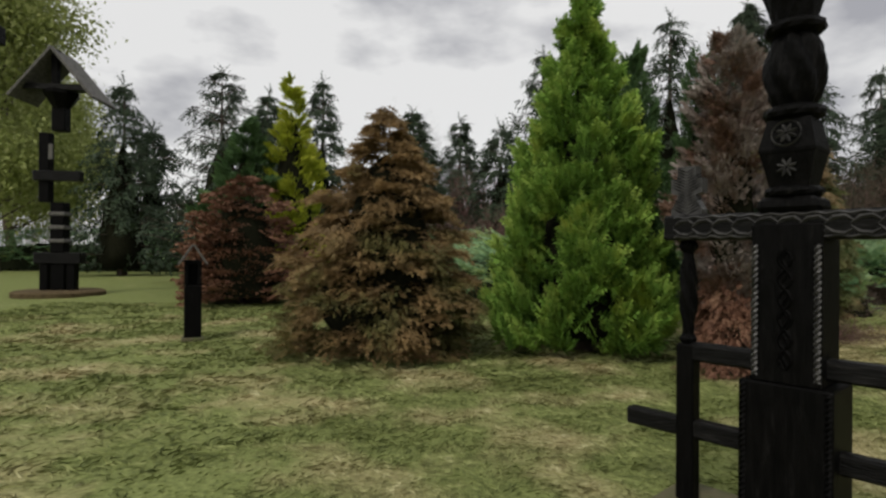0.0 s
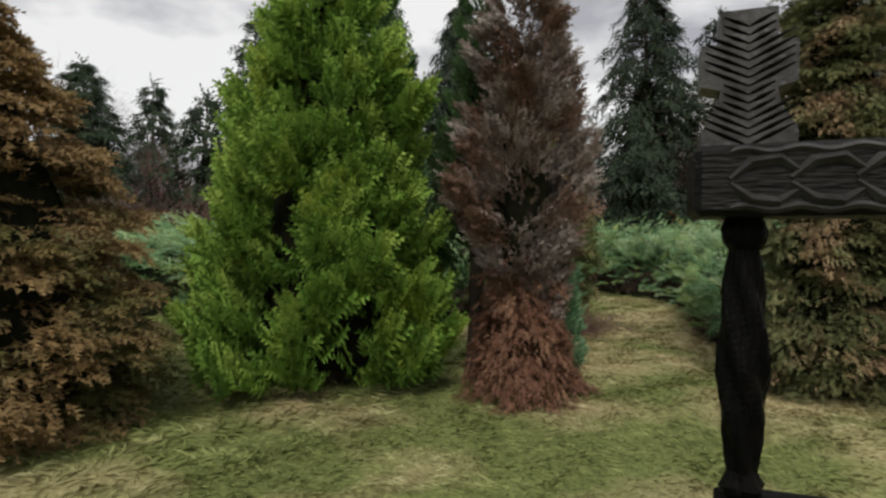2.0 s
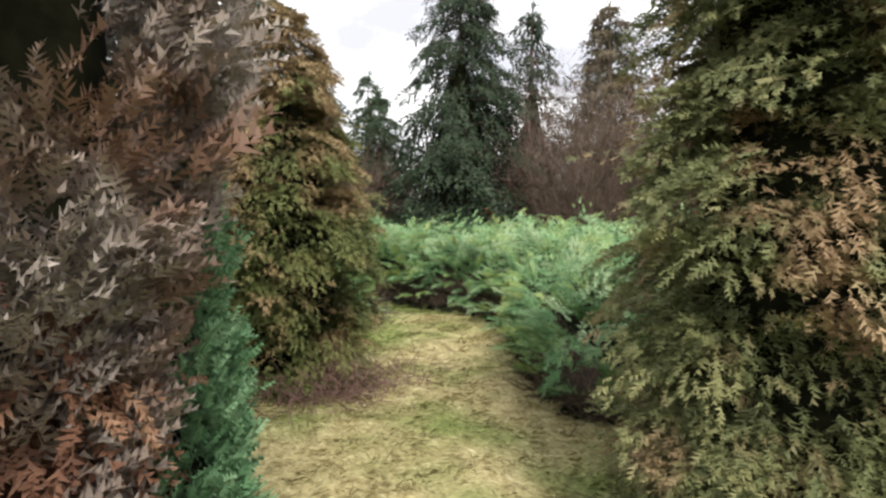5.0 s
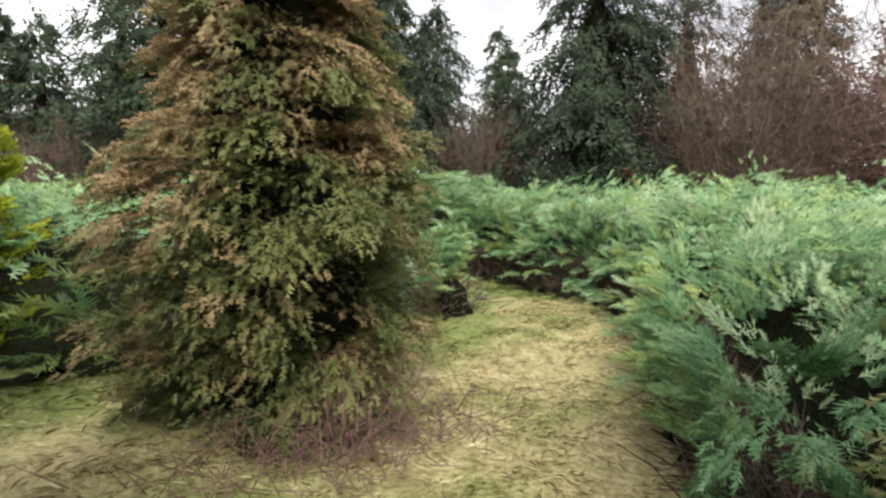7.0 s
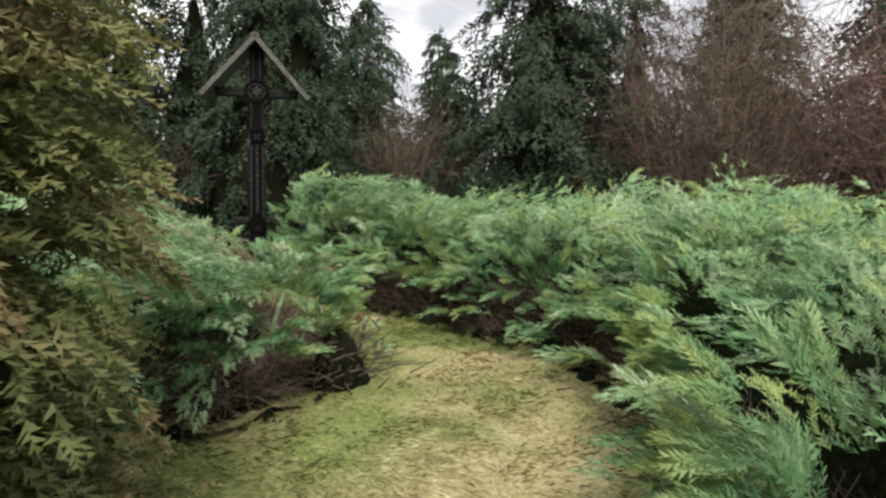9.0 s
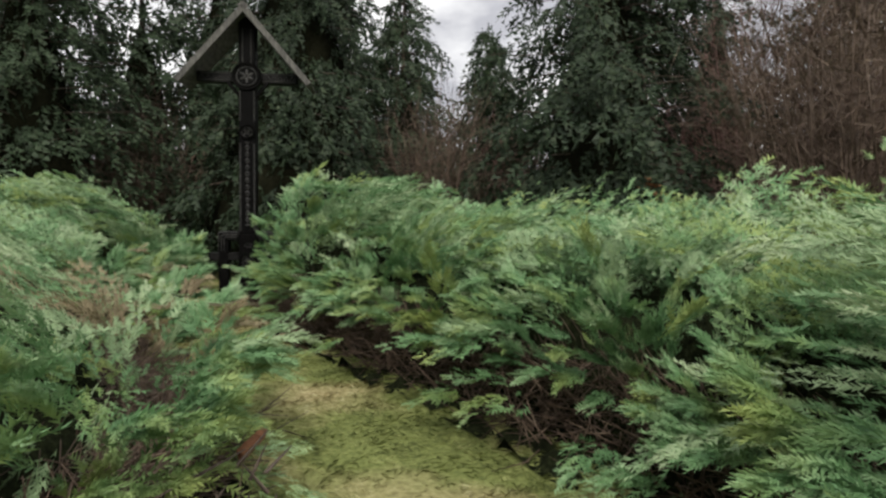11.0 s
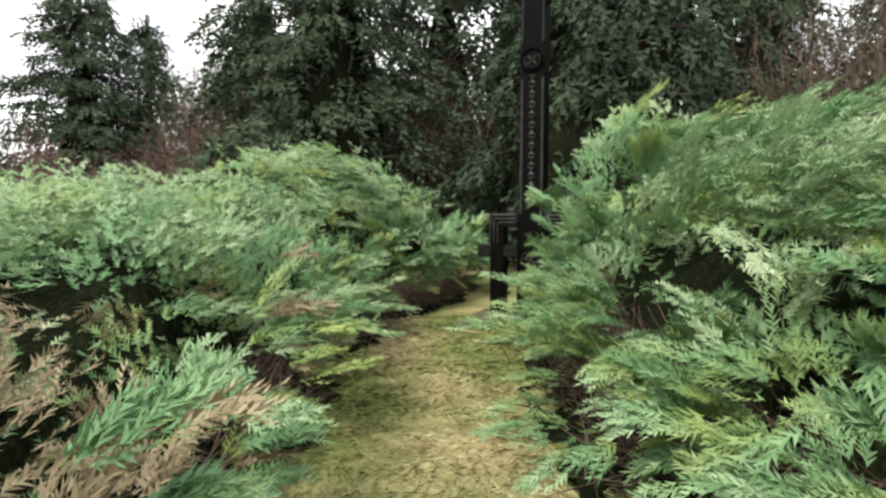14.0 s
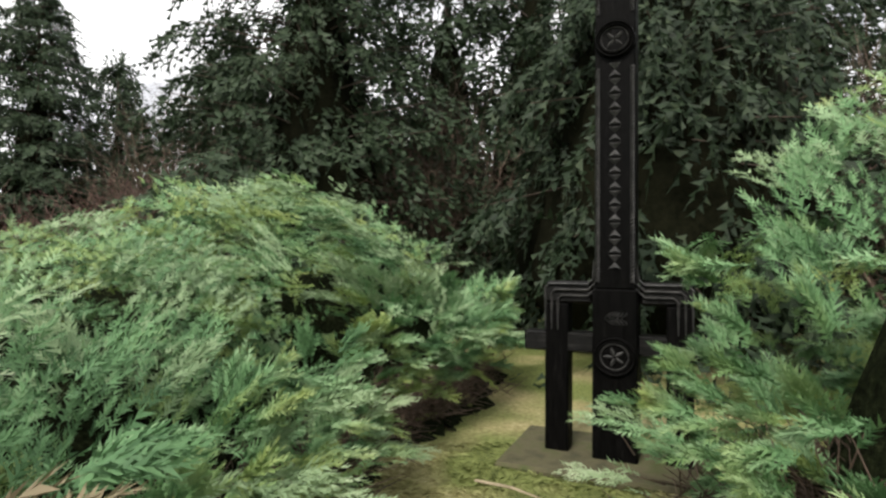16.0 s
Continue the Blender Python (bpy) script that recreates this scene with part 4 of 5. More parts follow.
def leaf_tree(x, y, h, r, seed, mat, label):
    t = at_ground("broadleaf_tree", x, y, label, "tree", "broadleaf trees")
    g = np.random.default_rng(seed)
    n = 46
    a, u = g.random(n) * 6.283, 0.25 + 0.75 * g.random(n)
    rr = r * np.sqrt(g.random(n)) * np.sin(np.clip(u, 0.1, 0.97) * 3.0)
    tip = np.stack([np.cos(a) * rr, np.sin(a) * rr, u * h], axis=-1)
    foot = np.stack([0 * a, 0 * a, u * h * 0.55], axis=-1)
    array_part("trunk", trunk_mesh(h * 0.8, 0.022 * h, seed, 0.06), M_BARK, t)
    array_part("branchwork", sticks(foot, tip, 0.07, 0.015), M_BARK, t)
    per = 900
    p = np.repeat(tip, per, axis=0) + g.normal(size=(n * per, 3)) * np.array([[0.75, 0.75, 0.7]]) * r * 0.2
    d = g.normal(size=p.shape) + np.array([[0, 0, -0.6]])
    array_part("crown", scatter(T_LEAF, p, d, g.normal(size=p.shape), 0.16 + 0.16 * g.random(len(p))), mat, t)


leaf_tree(-22.5, 28, 16, 5.6, 91, M_WILLOW, "tall tree with fresh yellow-green spring leaves")
leaf_tree(-29, 38, 15, 6, 92, M_WILLOW, "yellow-green spring tree far behind the lawn")

# ---- carved wooden monuments ----


def part(name, bm, mat, parent, label="", smooth=False):
    me = bpy.data.meshes.new(name)
    bm.normal_update()
    bm.to_mesh(me)
    bm.free()
    me.materials.append(mat)
    if smooth:
        for q in me.polygons:
            q.use_smooth = True
    ob = new(name, me)
    ob.parent = parent
    return tagged(ob, label)


def block(sx, sy, sz, x=0, y=0, z=0, bevel=0.008, top=1.0, bm=None, m=None):
    """A bevelled beam, centred in x and y, standing on z; top shrinks or widens the upper end."""
    own = bmesh.new()
    made = bmesh.ops.create_cube(own, size=1)["verts"]
    for v in made:
        k = top if v.co.z > 0 else 1
        v.co = Vector((v.co.x * sx * k, v.co.y * sy * k, (v.co.z + 0.5) * sz))
    if bevel:
        bmesh.ops.bevel(own, geom=list(own.edges), offset=bevel, segments=1, affect="EDGES")
    own.transform((m or Matrix()) @ Matrix.Translation((x, y, z)) if m is None else Matrix.Translation((x, y, z)) @ m)
    if bm is None:
        return own
    tmp = bpy.data.meshes.new("tmp")
    own.to_mesh(tmp)
    own.free()
    bm.from_mesh(tmp)
    bpy.data.meshes.remove(tmp)
    return bm


def lathe(profile, sides=20, twist=0.0, flute=0.0, lobes=5, square=False):
    """Turned piece from (radius, z) pairs; flute and twist carve a spiral into it."""
    bm = bmesh.new()
    rings = []
    for r, z in profile:
        ring = []
        for j in range(sides):
            a = 2 * math.pi * j / sides + (math.pi / 4 if square else 0)
            k = 1 - flute * (0.5 + 0.5 * math.cos(lobes * (a + twist * z)))
            ring.append(bm.verts.new((r * k * math.cos(a), r * k * math.sin(a), z)))
        rings.append(ring)
    for a, b in zip(rings[:-1], rings[1:]):
        for j in range(sides):
            bm.faces.new((a[j], a[(j + 1) % sides], b[(j + 1) % sides], b[j]))
    bm.faces.new(rings[0][::-1])
    bm.faces.new(rings[-1])
    return bm


def rope(p0, p1, r, turns, bm=None, strands=2, steps=60):
    """Two strands twisted round each other from p0 to p1."""
    bm = bm or bmesh.new()
    p0, p1 = Vector(p0), Vector(p1)
    d = (p1 - p0).normalized()
    x = d.cross(Vector((0, 1, 0)) if abs(d.y) < 0.9 else Vector((1, 0, 0))).normalized()
    y = d.cross(x)
    for s in range(strands):
        rings = []
        for i in range(steps + 1):
            t = i / steps
            a = 2 * math.pi * (turns * t + s / strands)
            c = p0.lerp(p1, t) + (x * math.cos(a) + y * math.sin(a)) * r * 0.5
            rings.append([bm.verts.new(c + (x * math.cos(q) + y * math.sin(q)) * r * 0.62) for q in (0, 1.257, 2.513, 3.77, 5.027)])
        for a, b in zip(rings[:-1], rings[1:]):
            for j in range(5):
                bm.faces.new((a[j], a[(j + 1) % 5], b[(j + 1) % 5], b[j]))
    return bm


def ridge(points, w, h, m=None, bm=None):
    """A raised carved line through points in the x-z plane, standing out towards -y."""
    bm = bm or bmesh.new()
    m = m or Matrix()
    pts = [Vector(p) for p in points]
    prev = None
    for i, p in enumerate(pts):
        t = (pts[min(i + 1, len(pts) - 1)] - pts[max(i - 1, 0)]).normalized()
        s = Vector((-t.z, 0, t.x)) * w / 2
        k = 0.35 if i in (0, len(pts) - 1) else 1
        tri = [bm.verts.new(m @ (p + s * k)), bm.verts.new(m @ (p + Vector((0, -h * k, 0)))), bm.verts.new(m @ (p - s * k))]
        if prev:
            bm.faces.new((prev[0], tri[0], tri[1], prev[1]))
            bm.faces.new((prev[1], tri[1], tri[2], prev[2]))
        prev = tri
    return bm


def rosette(bm, cx, cz, r, y, petals=8, ring=True):
    for k in range(petals):
        a = 2 * math.pi * k / petals + math.pi / petals
        c, s = math.cos(a), math.sin(a)
        bm = ridge([(cx + r * q * c, y, cz + r * q * s) for q in (0.08, 0.3, 0.55, 0.78)], r * 0.26, 0.012, bm=bm)
    if ring:
        circ = [(cx + r * math.cos(q), y, cz + r * math.sin(q)) for q in np.linspace(0, 2 * math.pi, 29)]
        bm = ridge(circ, r * 0.13, 0.01, bm=bm)
    return bm


def wave_line(x0, x1, z, amp, n, y, vertical=False, phase=0.0):
    out = []
    for i in range(n * 8 + 1):
        t = i / (n * 8)
        w = amp * math.sin(2 * math.pi * n * t + phase)
        out.append((z + w, y, x0 + (x1 - x0) * t) if vertical else (x0 + (x1 - x0) * t, y, z + w))
    return out


# The large carved post by the start: local x along the cross-beams, -y its carved face.
monument = at_ground("carved_monument", 1.70, 2.74, "tall black carved wooden memorial post with cross-beams and twisted balusters", "monument", turn=-47.6)
F = -0.135
part("lower_post", block(0.4, 0.34, 0.86, 0, 0.035, -0.1), M_CARVED, monument)
part("shaft", block(0.3, 0.3, 0.76, 0, 0.03, 0.76), M_CARVED, monument)
bm = None
for sx in (-0.18, 0.18):
    part("rope_moulding", rope((sx, F + 0.0, 0.05), (sx, F + 0.0, 0.75), 0.016, 13), M_CARVED, monument)
for sx in (-0.132, 0.132):
    part("rope_moulding", rope((sx, -0.12, 0.79), (sx, -0.12, 1.42), 0.016, 11), M_RELIEF, monument)
bm = None
for amp, ph in ((0.028, 0), (0.028, math.pi), (0.012, 1.0)):
    bm = ridge(wave_line(0.83, 1.4, 0.0, amp, 3 if amp > 0.02 else 5, -0.121, True, ph), 0.018, 0.012, bm=bm)
part("vine_carving", bm, M_CARVED, monument)
part("upper_beam", block(1.22, 0.2, 0.135, 0, 0, 1.445, 0.012), M_CARVED_H, monument)
bm = None
for k in range(-5, 6):
    x0 = k * 0.1
    for s in (-1, 1):
        bm = ridge([(x0 - 0.05, -0.1, 1.51 + s * 0.004), (x0 - 0.015, -0.1, 1.51 + s * 0.034), (x0 + 0.03, -0.1, 1.51 + s * 0.04), (x0 + 0.065, -0.1, 1.51 + s * 0.016)], 0.022, 0.014, bm=bm)
for z in (1.46, 1.565):
    bm = ridge(wave_line(-0.55, 0.55, z, 0.004, 12, -0.1), 0.014, 0.008, bm=bm)
part("leaf_carving", bm, M_RELIEF, monument)
for z, sx, sy in ((0.79, 0.98, 0.09),):
    part("middle_rail", block(sx, sy, 0.1, 0, 0.0, z, 0.014), M_CARVED_H, monument)
part("lower_rail", block(1.72, 0.08, 0.1, 0, 0, 0.37, 0.012), M_CARVED_H, monument)
for sx in (-0.51, 0.51):
    part("side_post", block(0.095, 0.095, 0.98, sx, 0, -0.1), M_CARVED, monument)
    prof = [(0.03, 0.88), (0.045, 0.895), (0.05, 0.91), (0.03, 0.93), (0.036, 0.98), (0.048, 1.06), (0.052, 1.14), (0.048, 1.24), (0.038, 1.33), (0.03, 1.38), (0.05, 1.40), (0.052, 1.42), (0.035, 1.45)]
    fine = [(np.interp(z, [q[1] for q in prof], [q[0] for q in prof]), z) for z in np.linspace(0.88, 1.45, 42)]
    sp = lathe([(float(r), float(z)) for r, z in fine], 20, 9.0, 0.28, 4)
    sp.transform(Matrix.Translation((sx, 0, 0)))
    part("twisted_baluster", sp, M_CARVED, monument, smooth=False)
    cross = bmesh.new()
    outline = [(-0.085, 0), (0.085, 0), (0.085, 0.035), (0.055, 0.085), (0.05, 0.115), (0.085, 0.125), (0.085, 0.205), (0.05, 0.205), (0.05, 0.27), (-0.05, 0.27), (-0.05, 0.205), (-0.085, 0.205),
               (-0.085, 0.125), (-0.05, 0.115), (-0.055, 0.085), (-0.085, 0.035)]
    lo = [cross.verts.new((sx + a, -0.035, 1.58 + b)) for a, b in outline]
    hi = [cross.verts.new((sx + a, 0.035, 1.58 + b)) for a, b in outline]
    cross.faces.new(lo)
    cross.faces.new(hi[::-1])
    for i in range(len(lo)):
        j = (i + 1) % len(lo)
        cross.faces.new((lo[j], lo[i], hi[i], hi[j]))
    finial = part("cross_finial", cross, M_RELIEF, monument)
    bm = None
    for k in range(15):
        z = 1.585 + k * 0.0165
        w = 0.045 if 0.06 < z - 1.58 < 0.12 else 0.078 if z < 1.78 else 0.045
        for s in (-1, 1):
            bm = ridge([(sx, -0.035, z), (sx + s * w * 0.5, -0.035, z + w * 0.25), (sx + s * w, -0.035, z + w * 0.5)], 0.009, 0.006, bm=bm)
    tagged(part("chevron_carving", bm, M_CARVED, finial), kind="stuff")
# stacked turned head
part("neck_block", block(0.27, 0.25, 0.07, 0, 0, 1.58, 0.02, 0.92), M_CARVED, monument)
part("neck_ring", lathe([(0.11, 1.65), (0.125, 1.66), (0.132, 1.675), (0.125, 1.69), (0.11, 1.70)], 28, 60, 0.06, 9), M_CARVED, monument)
lower = part("lower_cup", lathe([(0.118, 1.70), (0.165, 1.86)], 4, square=True), M_CARVED, monument)
upper = part("upper_cup", lathe([(0.17, 1.86), (0.172, 1.875), (0.13, 2.02)], 4, square=True), M_CARVED, monument)
bm = rosette(None, 0, 1.785, 0.058, -0.112, 8, False)
bm.transform(Matrix.Translation((0, 0, 0)))
part("star_carving", bm, M_RELIEF, lower)
tilt = Matrix.Translation((0, -0.117, 1.945)) @ Matrix.Rotation(radians(-12), 4, "X") @ Matrix.Translation((0, 0.117, -1.945))
bm = rosette(None, 0, 1.945, 0.062, -0.122, 8, True)
bm.transform(tilt)
tagged(part("rosette_carving", bm, M_RELIEF, upper), kind="stuff")
part("upper_ring", lathe([(0.1, 2.02), (0.13, 2.035), (0.137, 2.055), (0.13, 2.075), (0.1, 2.09)], 28, 60, 0.06, 9), M_CARVED, monument)
bulb = [(0.09, 2.09), (0.12, 2.14), (0.14, 2.22), (0.14, 2.3), (0.12, 2.38), (0.095, 2.43)]
part("twisted_bulb", lathe([(float(np.interp(z, [q[1] for q in bulb], [q[0] for q in bulb])), float(z)) for z in np.linspace(2.09, 2.43, 26)], 32, 3.4, 0.2, 7), M_CARVED, monument)
part("crown_ring", lathe([(0.1, 2.43), (0.13, 2.445), (0.138, 2.465), (0.13, 2.485), (0.1, 2.5)], 28, 60, 0.06, 9), M_CARVED, monument)
part("crown_cup", lathe([(0.1, 2.5), (0.115, 2.56), (0.15, 2.66), (0.16, 2.7), (0.1, 2.8), (0.04, 2.86)], 24, 20, 0.07, 12), M_CARVED, monument)
tagged(at_ground("footing_slab", 1.70, 2.74, "low mossy concrete footing under the carved post", "slab", turn=-47.6))
footing = bpy.data.objects["footing_slab"]
part("slab", block(1.3, 0.5, 0.05, 0, 0, -0.02, 0.01), M_STONE, footing)

# The roofed cross at the end of the path.
cross = at_ground("roofed_cross", 10.78, 19.62, "tall black carved wooden cross under a steep shingled gable", "monument", turn=-25.5)
cross.matrix_basis = cross.matrix_basis @ Matrix.Diagonal((1, 1, 0.935, 1))
Y0 = -0.13
part("post", block(0.3, 0.26, 1.32, 0, 0, -0.05, 0.012), M_CARVED, cross)
part("shaft", block(0.27, 0.24, 3.9, 0, 0, 1.27, 0.01), M_CARVED, cross)
bm = None
for sx in (-0.115, 0.115):
    part("rope_moulding", rope((sx, Y0 + 0.01, 1.32), (sx, Y0 + 0.01, 2.9), 0.017, 30, None, 2, 150), M_RELIEF, cross)
    part("rope_moulding", rope((sx, Y0 + 0.01, 3.3), (sx, Y0 + 0.01, 3.85), 0.015, 11), M_RELIEF, cross)
    part("rope_moulding", rope((sx * 0.6, Y0 + 0.01, 4.35), (sx * 0.6, Y0 + 0.01, 4.95), 0.013, 11), M_RELIEF, cross)
teeth = bmesh.new()
for k in range(13):
    z = 1.42 + k * 0.118
    for s in (1, -1):
        zz = z + (0 if s > 0 else 0.1)
        vs = [teeth.verts.new(q) for q in ((-0.042, Y0 + 0.008, zz), (0.042, Y0 + 0.008, zz), (0, Y0 + 0.008, zz + s * 0.05), (0, Y0 - 0.012, zz + s * 0.012))]
        for q in ((0, 1, 3), (1, 2, 3), (2, 0, 3)):
            teeth.faces.new([vs[i] for i in q])
part("tooth_carving", teeth, M_RELIEF, cross)


def medallion(name, z, r, parent, petals):
    d = lathe([(r, 0), (r, 0.05), (r * 0.94, 0.062), (r * 0.84, 0.05), (r * 0.78, 0.062), (r * 0.7, 0.045)], 36)
    d.transform(Matrix.Translation((0, -0.095, z)) @ Matrix.Rotation(radians(90), 4, "X"))
    med = part(name, d, M_CARVED, parent)
    part("rosette_carving", rosette(None, 0, z, r * 0.66, -0.142, petals, True), M_RELIEF, med)


medallion("round_medallion", 4.1, 0.25, cross, 6)
medallion("small_medallion", 3.1, 0.135, cross, 4)
medallion("foot_medallion", 0.78, 0.14, cross, 5)
lozenge = None
for k in range(5):
    for s in (-1, 1):
        lozenge = ridge([(-0.07 + k * 0.028, Y0 - 0.0, 1.06 - s * 0.0), (-0.035 + k * 0.028, Y0, 1.06 + s * 0.028), (0.0 + k * 0.02, Y0, 1.06 + s * 0.05)], 0.008, 0.006, bm=lozenge)
part("lozenge_carving", lozenge, M_RELIEF, cross)
part("cross_arm", block(1.66, 0.17, 0.19, 0, 0, 4.0, 0.012), M_CARVED_H, cross)
for s in (-1, 1):
    bm = None
    for z in (4.035, 4.155):
        bm = ridge([(s * 0.28, -0.086, z), (s * 0.5, -0.086, z), (s * 0.78, -0.086, z)], 0.02, 0.01, bm=bm)
    for k in range(5):
        x0 = s * (0.34 + 0.1 * k)
        bm = ridge([(x0 - 0.04, -0.086, 4.06), (x0, -0.086, 4.125), (x0 + 0.04, -0.086, 4.06)], 0.016, 0.01, bm=bm)
    part("arm_carving", bm, M_RELIEF, cross)
# lower side frames
for s in (-1, 1):
    part("side_leg", block(0.17, 0.17, 1.2, s * 0.41, 0.02, -0.05, 0.012), M_CARVED, cross)
    part("frame_arm", block(0.34, 0.17, 0.17, s * 0.325, 0.02, 1.15, 0.02), M_CARVED_H, cross)
    bm = None
    for o in (0.0, 0.045, 0.09):
        bm = ridge([(s * (0.49 - o), -0.07, 0.95), (s * (0.49 - o), -0.07, 1.27 - o), (s * (0.46 - o), -0.07, 1.3 - o), (s * 0.19, -0.07, 1.3 - o), (s * (0.15 - o * 0.4), -0.072, 1.34 - o * 0.6), (s * (0.14 - o * 0.3), -0.125, 1.48)], 0.022, 0.014, bm=bm)
    part("frame_moulding", bm, M_RELIEF, cross)
part("lower_rail", block(1.3, 0.16, 0.15, 0, 0.02, 0.78, 0.014), M_CARVED_H, cross)
for s in (-1, 1):
    slope = block(0.06, 0.72, 1.74, 0, 0, -0.87, 0.008)
    slope.transform(Matrix.Translation((s * 0.52, 0, 4.62)) @ Matrix.Rotation(s * radians(-39), 4, "Y"))
    roof = part("roof_slope", slope, M_SHINGLE, cross, "weathered grey shingled roof slope")
    barge = block(0.1, 0.035, 1.76, 0, -0.385, -0.88, 0.006)
    barge.transform(Matrix.Translation((s * 0.5, 0, 4.61)) @ Matrix.Rotation(s * radians(-39), 4, "Y"))
    part("barge_board", barge, M_SHINGLE, roof)
    brace = block(0.06, 0.06, 0.55, 0, 0, 0, 0.006)
    brace.transform(Matrix.Translation((s * 0.1, -0.05, 3.72)) @ Matrix.Rotation(s * radians(38), 4, "Y"))
    part("brace", brace, M_CARVED, cross)
base = at_ground("stone_base", 10.78, 19.62, "low mossy stone slab under the cross", "slab", turn=-25.5)
part("slab", block(1.5, 0.95, 0.07, 0, 0, -0.045, 0.02), M_STONE, base)

# The tall roofed post across the lawn.
tall = at_ground("roofed_post", -10.0, 14.75, "tall dark carved wooden post with a small gabled roof", "monument", turn=6)
for s in (-0.34, 0.0, 0.32):
    part("foot_post", block(0.2 if s else 0.34, 0.24, 0.8, s, 0, 0, 0.015), M_CARVED, tall)
part("foot_beam", block(1.15, 0.3, 0.3, 0, 0, 0.8, 0.02), M_CARVED_H, tall)
part("lower_shaft", block(0.34, 0.32, 1.3, 0, 0, 1.1, 0.02), M_CARVED, tall)
for z in (1.35, 1.7, 2.05):
    part("carved_band", block(0.4, 0.38, 0.1, 0, 0, z, 0.02), M_SHINGLE, tall)
part("upper_shaft", block(0.44, 0.34, 1.9, 0.09, 0, 2.35, 0.02), M_CARVED, tall)
part("side_board", block(0.26, 0.24, 1.8, -0.34, -0.02, 2.4, 0.015), M_CARVED, tall)
part("cross_board", block(1.14, 0.24, 0.26, 0, -0.1, 2.95, 0.015), M_CARVED_H, tall)
part("pale_carving", block(0.1, 0.04, 0.4, -0.16, -0.16, 3.5, 0.006), M_SHINGLE, tall)
part("neck", block(0.34, 0.3, 0.8, 0, 0, 4.25, 0.02), M_CARVED, tall)
part("cup", lathe([(0.2, 4.85), (0.42, 5.2), (0.42, 5.3)], 8), M_CARVED, tall)
part("tie_beam", block(1.5, 0.3, 0.16, 0, -0.2, 5.26, 0.015), M_CARVED_H, tall)
part("king_post", block(0.16, 0.16, 0.9, 0, -0.25, 5.4, 0.01), M_CARVED, tall)
part("gable_board", lathe([(0.75, 0), (0.75, 0.05)], 3), M_CARVED, tall)
board = tall.children[-1]
board.matrix_local = Matrix.Translation((0, -0.1, 5.72)) @ Matrix.Rotation(radians(90), 4, "X") @ Matrix.Rotation(radians(90), 4, "Z") @ Matrix.Diagonal((0.9, 1.0, 1, 1))
for s in (-1, 1):
    slope = block(0.07, 1.25, 1.62, 0, 0, -0.81, 0.01)
    slope.transform(Matrix.Translation((s * 0.5, 0.1, 5.68)) @ Matrix.Rotation(s * radians(-39), 4, "Y"))
    part("roof_slope", slope, M_SHINGLE, tall, "weathered grey shingled roof slope")
plinth = at_ground("stone_base", -10.0, 14.75, "round low earth-brown base of the roofed post", "slab")
part("slab", lathe([(1.05, -0.03), (1.06, 0.08), (0.98, 0.12)], 24), M_SOIL, plinth)

# The small roofed post on the lawn.
small = at_ground("small_roofed_post", -3.72, 8.42, "small dark wooden post with a little pitched roof", "monument", turn=24)
part("body", block(0.24, 0.2, 0.78, 0, 0, 0.04, 0.012), M_CARVED, small)
for s in (-0.09, 0.09):
    part("niche_post", block(0.06, 0.18, 0.36, s, 0, 0.82, 0.008), M_CARVED, small)
part("niche_back", block(0.13, 0.04, 0.36, 0, 0.07, 0.82, 0.004), M_CARVED, small)
part("niche_head", block(0.25, 0.2, 0.06, 0, 0, 1.13, 0.008), M_CARVED, small)
for s in (-1, 1):
    slope = block(0.03, 0.34, 0.34, 0, 0, -0.17, 0.005)
    slope.transform(Matrix.Translation((s * 0.1, 0, 1.27)) @ Matrix.Rotation(s * radians(-33), 4, "Y"))
    part("roof_slope", slope, M_SHINGLE, small, "weathered grey roof slope")
foot = at_ground("stone_base", -3.72, 8.42, "small pale stone foot of the little post", "slab", turn=24)
part("slab", block(0.3, 0.27, 0.07, 0, 0, -0.025, 0.015), M_STONE, foot)

# ---- sticks and dead wood by the path ----
def fallen_stick(x0, y0, z0, x1, y1, z1, r, mat, label):
    a, b = np.array([[x0, y0, z0]]), np.array([[x1, y1, z1]])
    mid = (a + b) / 2 + np.array([[0.02, -0.01, 0.015]])
    ob = array_part("dry_stick", joined(sticks(a, mid, r, r * 0.85), sticks(mid, b, r * 0.85, r * 0.5)), mat)
    return tagged(ob, label, "stick")


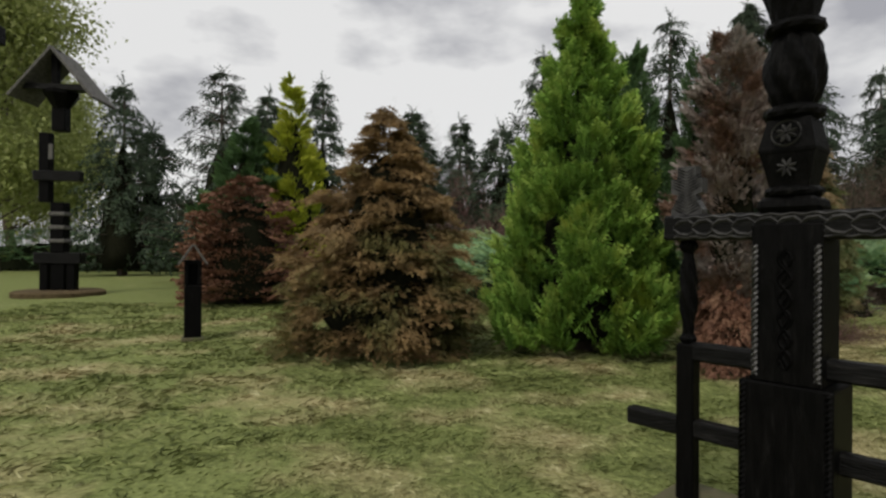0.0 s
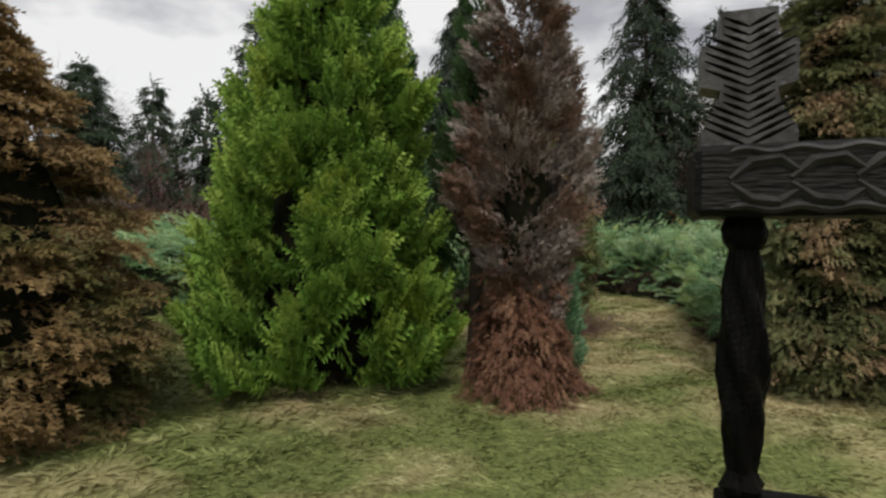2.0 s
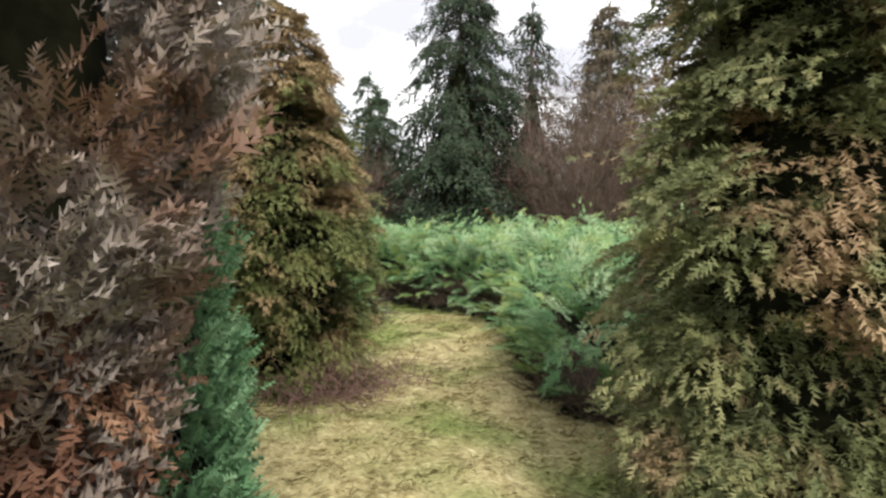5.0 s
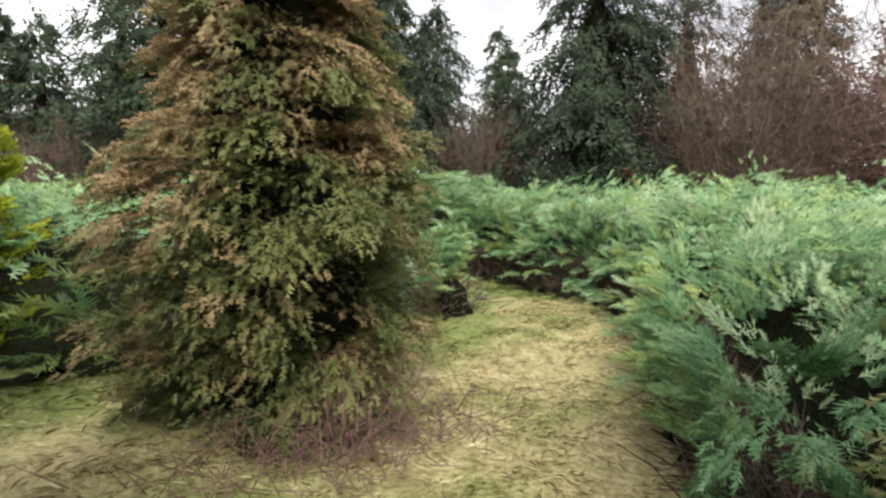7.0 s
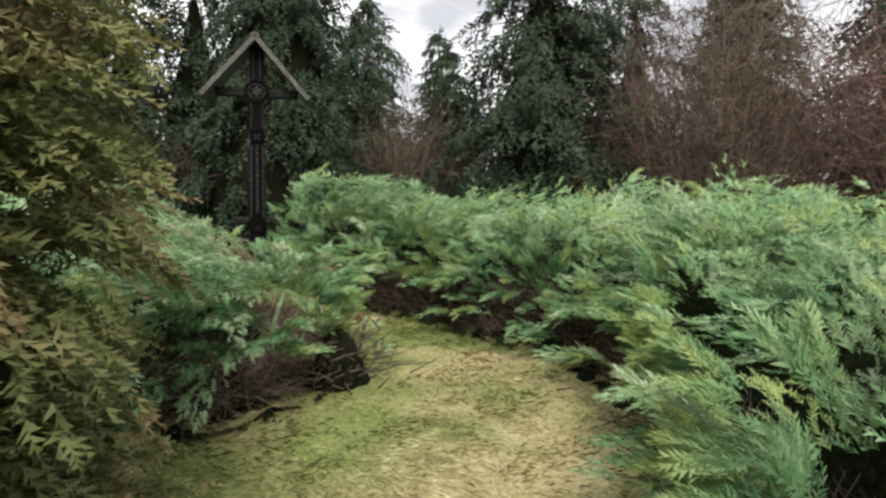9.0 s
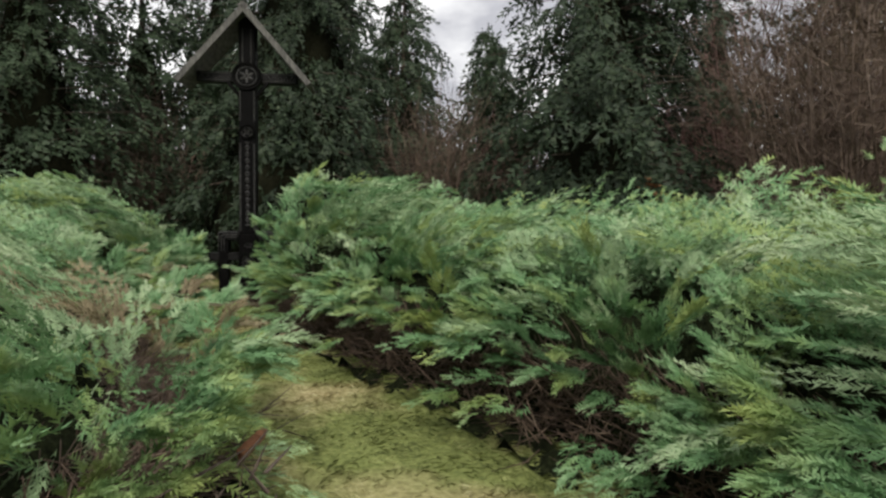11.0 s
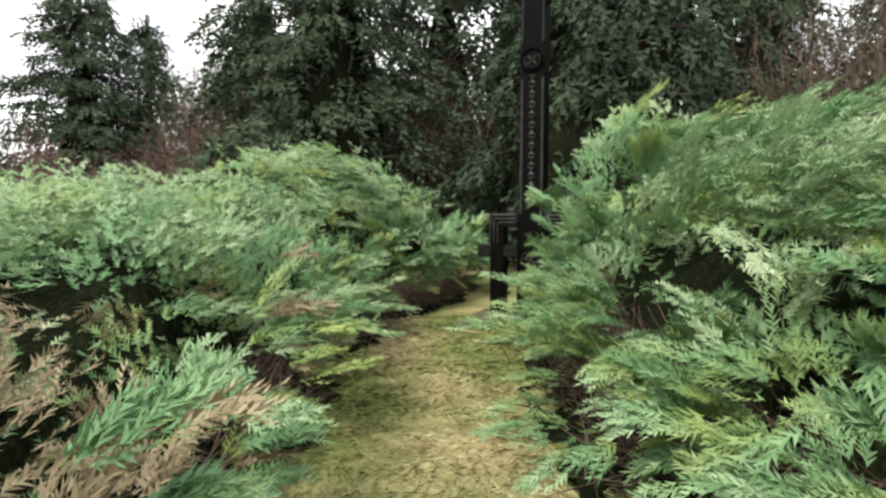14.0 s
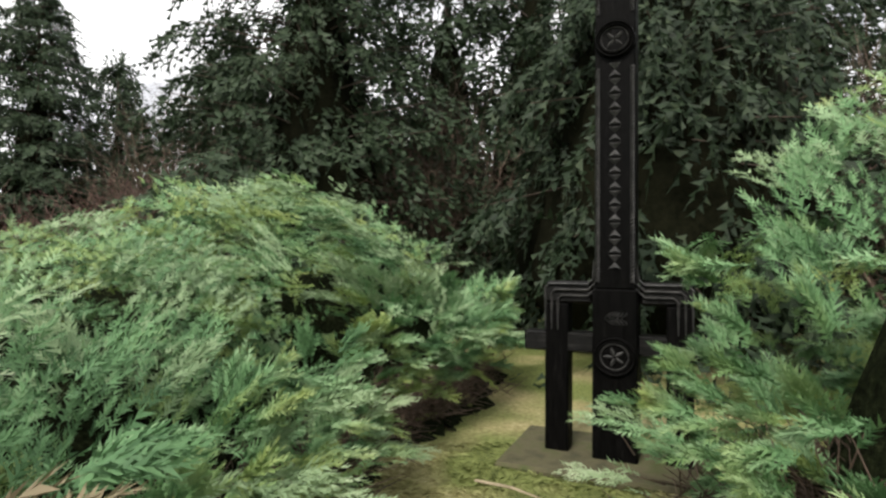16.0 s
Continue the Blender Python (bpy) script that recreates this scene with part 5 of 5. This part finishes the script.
fallen_stick(8.72, 12.2, 0.3, 9.02, 12.95, 0.62, 0.013, M_STICK, "bare pale stick lying on the juniper")
fallen_stick(8.98, 12.15, 0.45, 9.12, 12.3, 0.5, 0.035, M_RUST, "short rust-brown piece of broken branch")
fallen_stick(9.75, 19.2, 0.19, 10.1, 18.9, 0.2, 0.012, M_STICK, "thin twig lying on the path")
stump = at_ground("juniper_stump", 8.6, 11.72, "dark dead juniper stump with bare gnarled roots", "stump")
gs = np.random.default_rng(5)
sa = np.stack([0.2 * gs.normal(size=190), 0.17 * gs.normal(size=190), 0.03 + 0.4 * gs.random(190) ** 1.5], axis=-1)
sb = sa * np.array([[1.25, 1.25, 1]]) + np.stack([0.1 * gs.normal(size=190), 0.09 * gs.normal(size=190) - 0.04, 0.02 + 0.12 * gs.random(190)], axis=-1)
tagged(array_part("rootwork", sticks(sa, sb, 0.011, 0.003), M_BARK, stump), kind="stuff")
part("stub", lathe([(0.3, -0.03), (0.25, 0.12), (0.17, 0.32), (0.06, 0.42)], 14, 5, 0.25, 4), M_CORE, stump)
for k, (bx, by) in enumerate([(18.2, 17.2), (20.4, 15.0), (-3.5, 27.5)]):
    conifer("russet_shrub", bx, by, 2.5, 0.6, lambda u: np.clip(1 - u, 0, 1) ** 0.4, M_RUSSET, "low shrub with russet dry leaves behind the hedge", 120 + k, 50, 16, 0.35, 0.4, 0.4, 0.2, T_LEAF, 0.12, 0.5, 0.3, category="shrub", group="russet shrubs")
# dry twigs round the foot of the browned cypress
litter = at_ground("dry_twig_litter", 6.0, 8.75, "tangle of dry pinkish-brown twigs at the cypress's foot", "twigs", kind="stuff")
la = np.stack([0.45 * gs.normal(size=700), 0.22 * gs.normal(size=700), 0.02 + 0.25 * gs.random(700) ** 2], axis=-1)
lb = la + np.stack([0.12 * gs.normal(size=700), 0.12 * gs.normal(size=700), 0.06 + 0.08 * gs.normal(size=700)], axis=-1)
lb[:, 2] = np.maximum(lb[:, 2], 0.01)
array_part("twigwork", sticks(la, lb, 0.004, 0.0015), M_TWIGRED, litter)
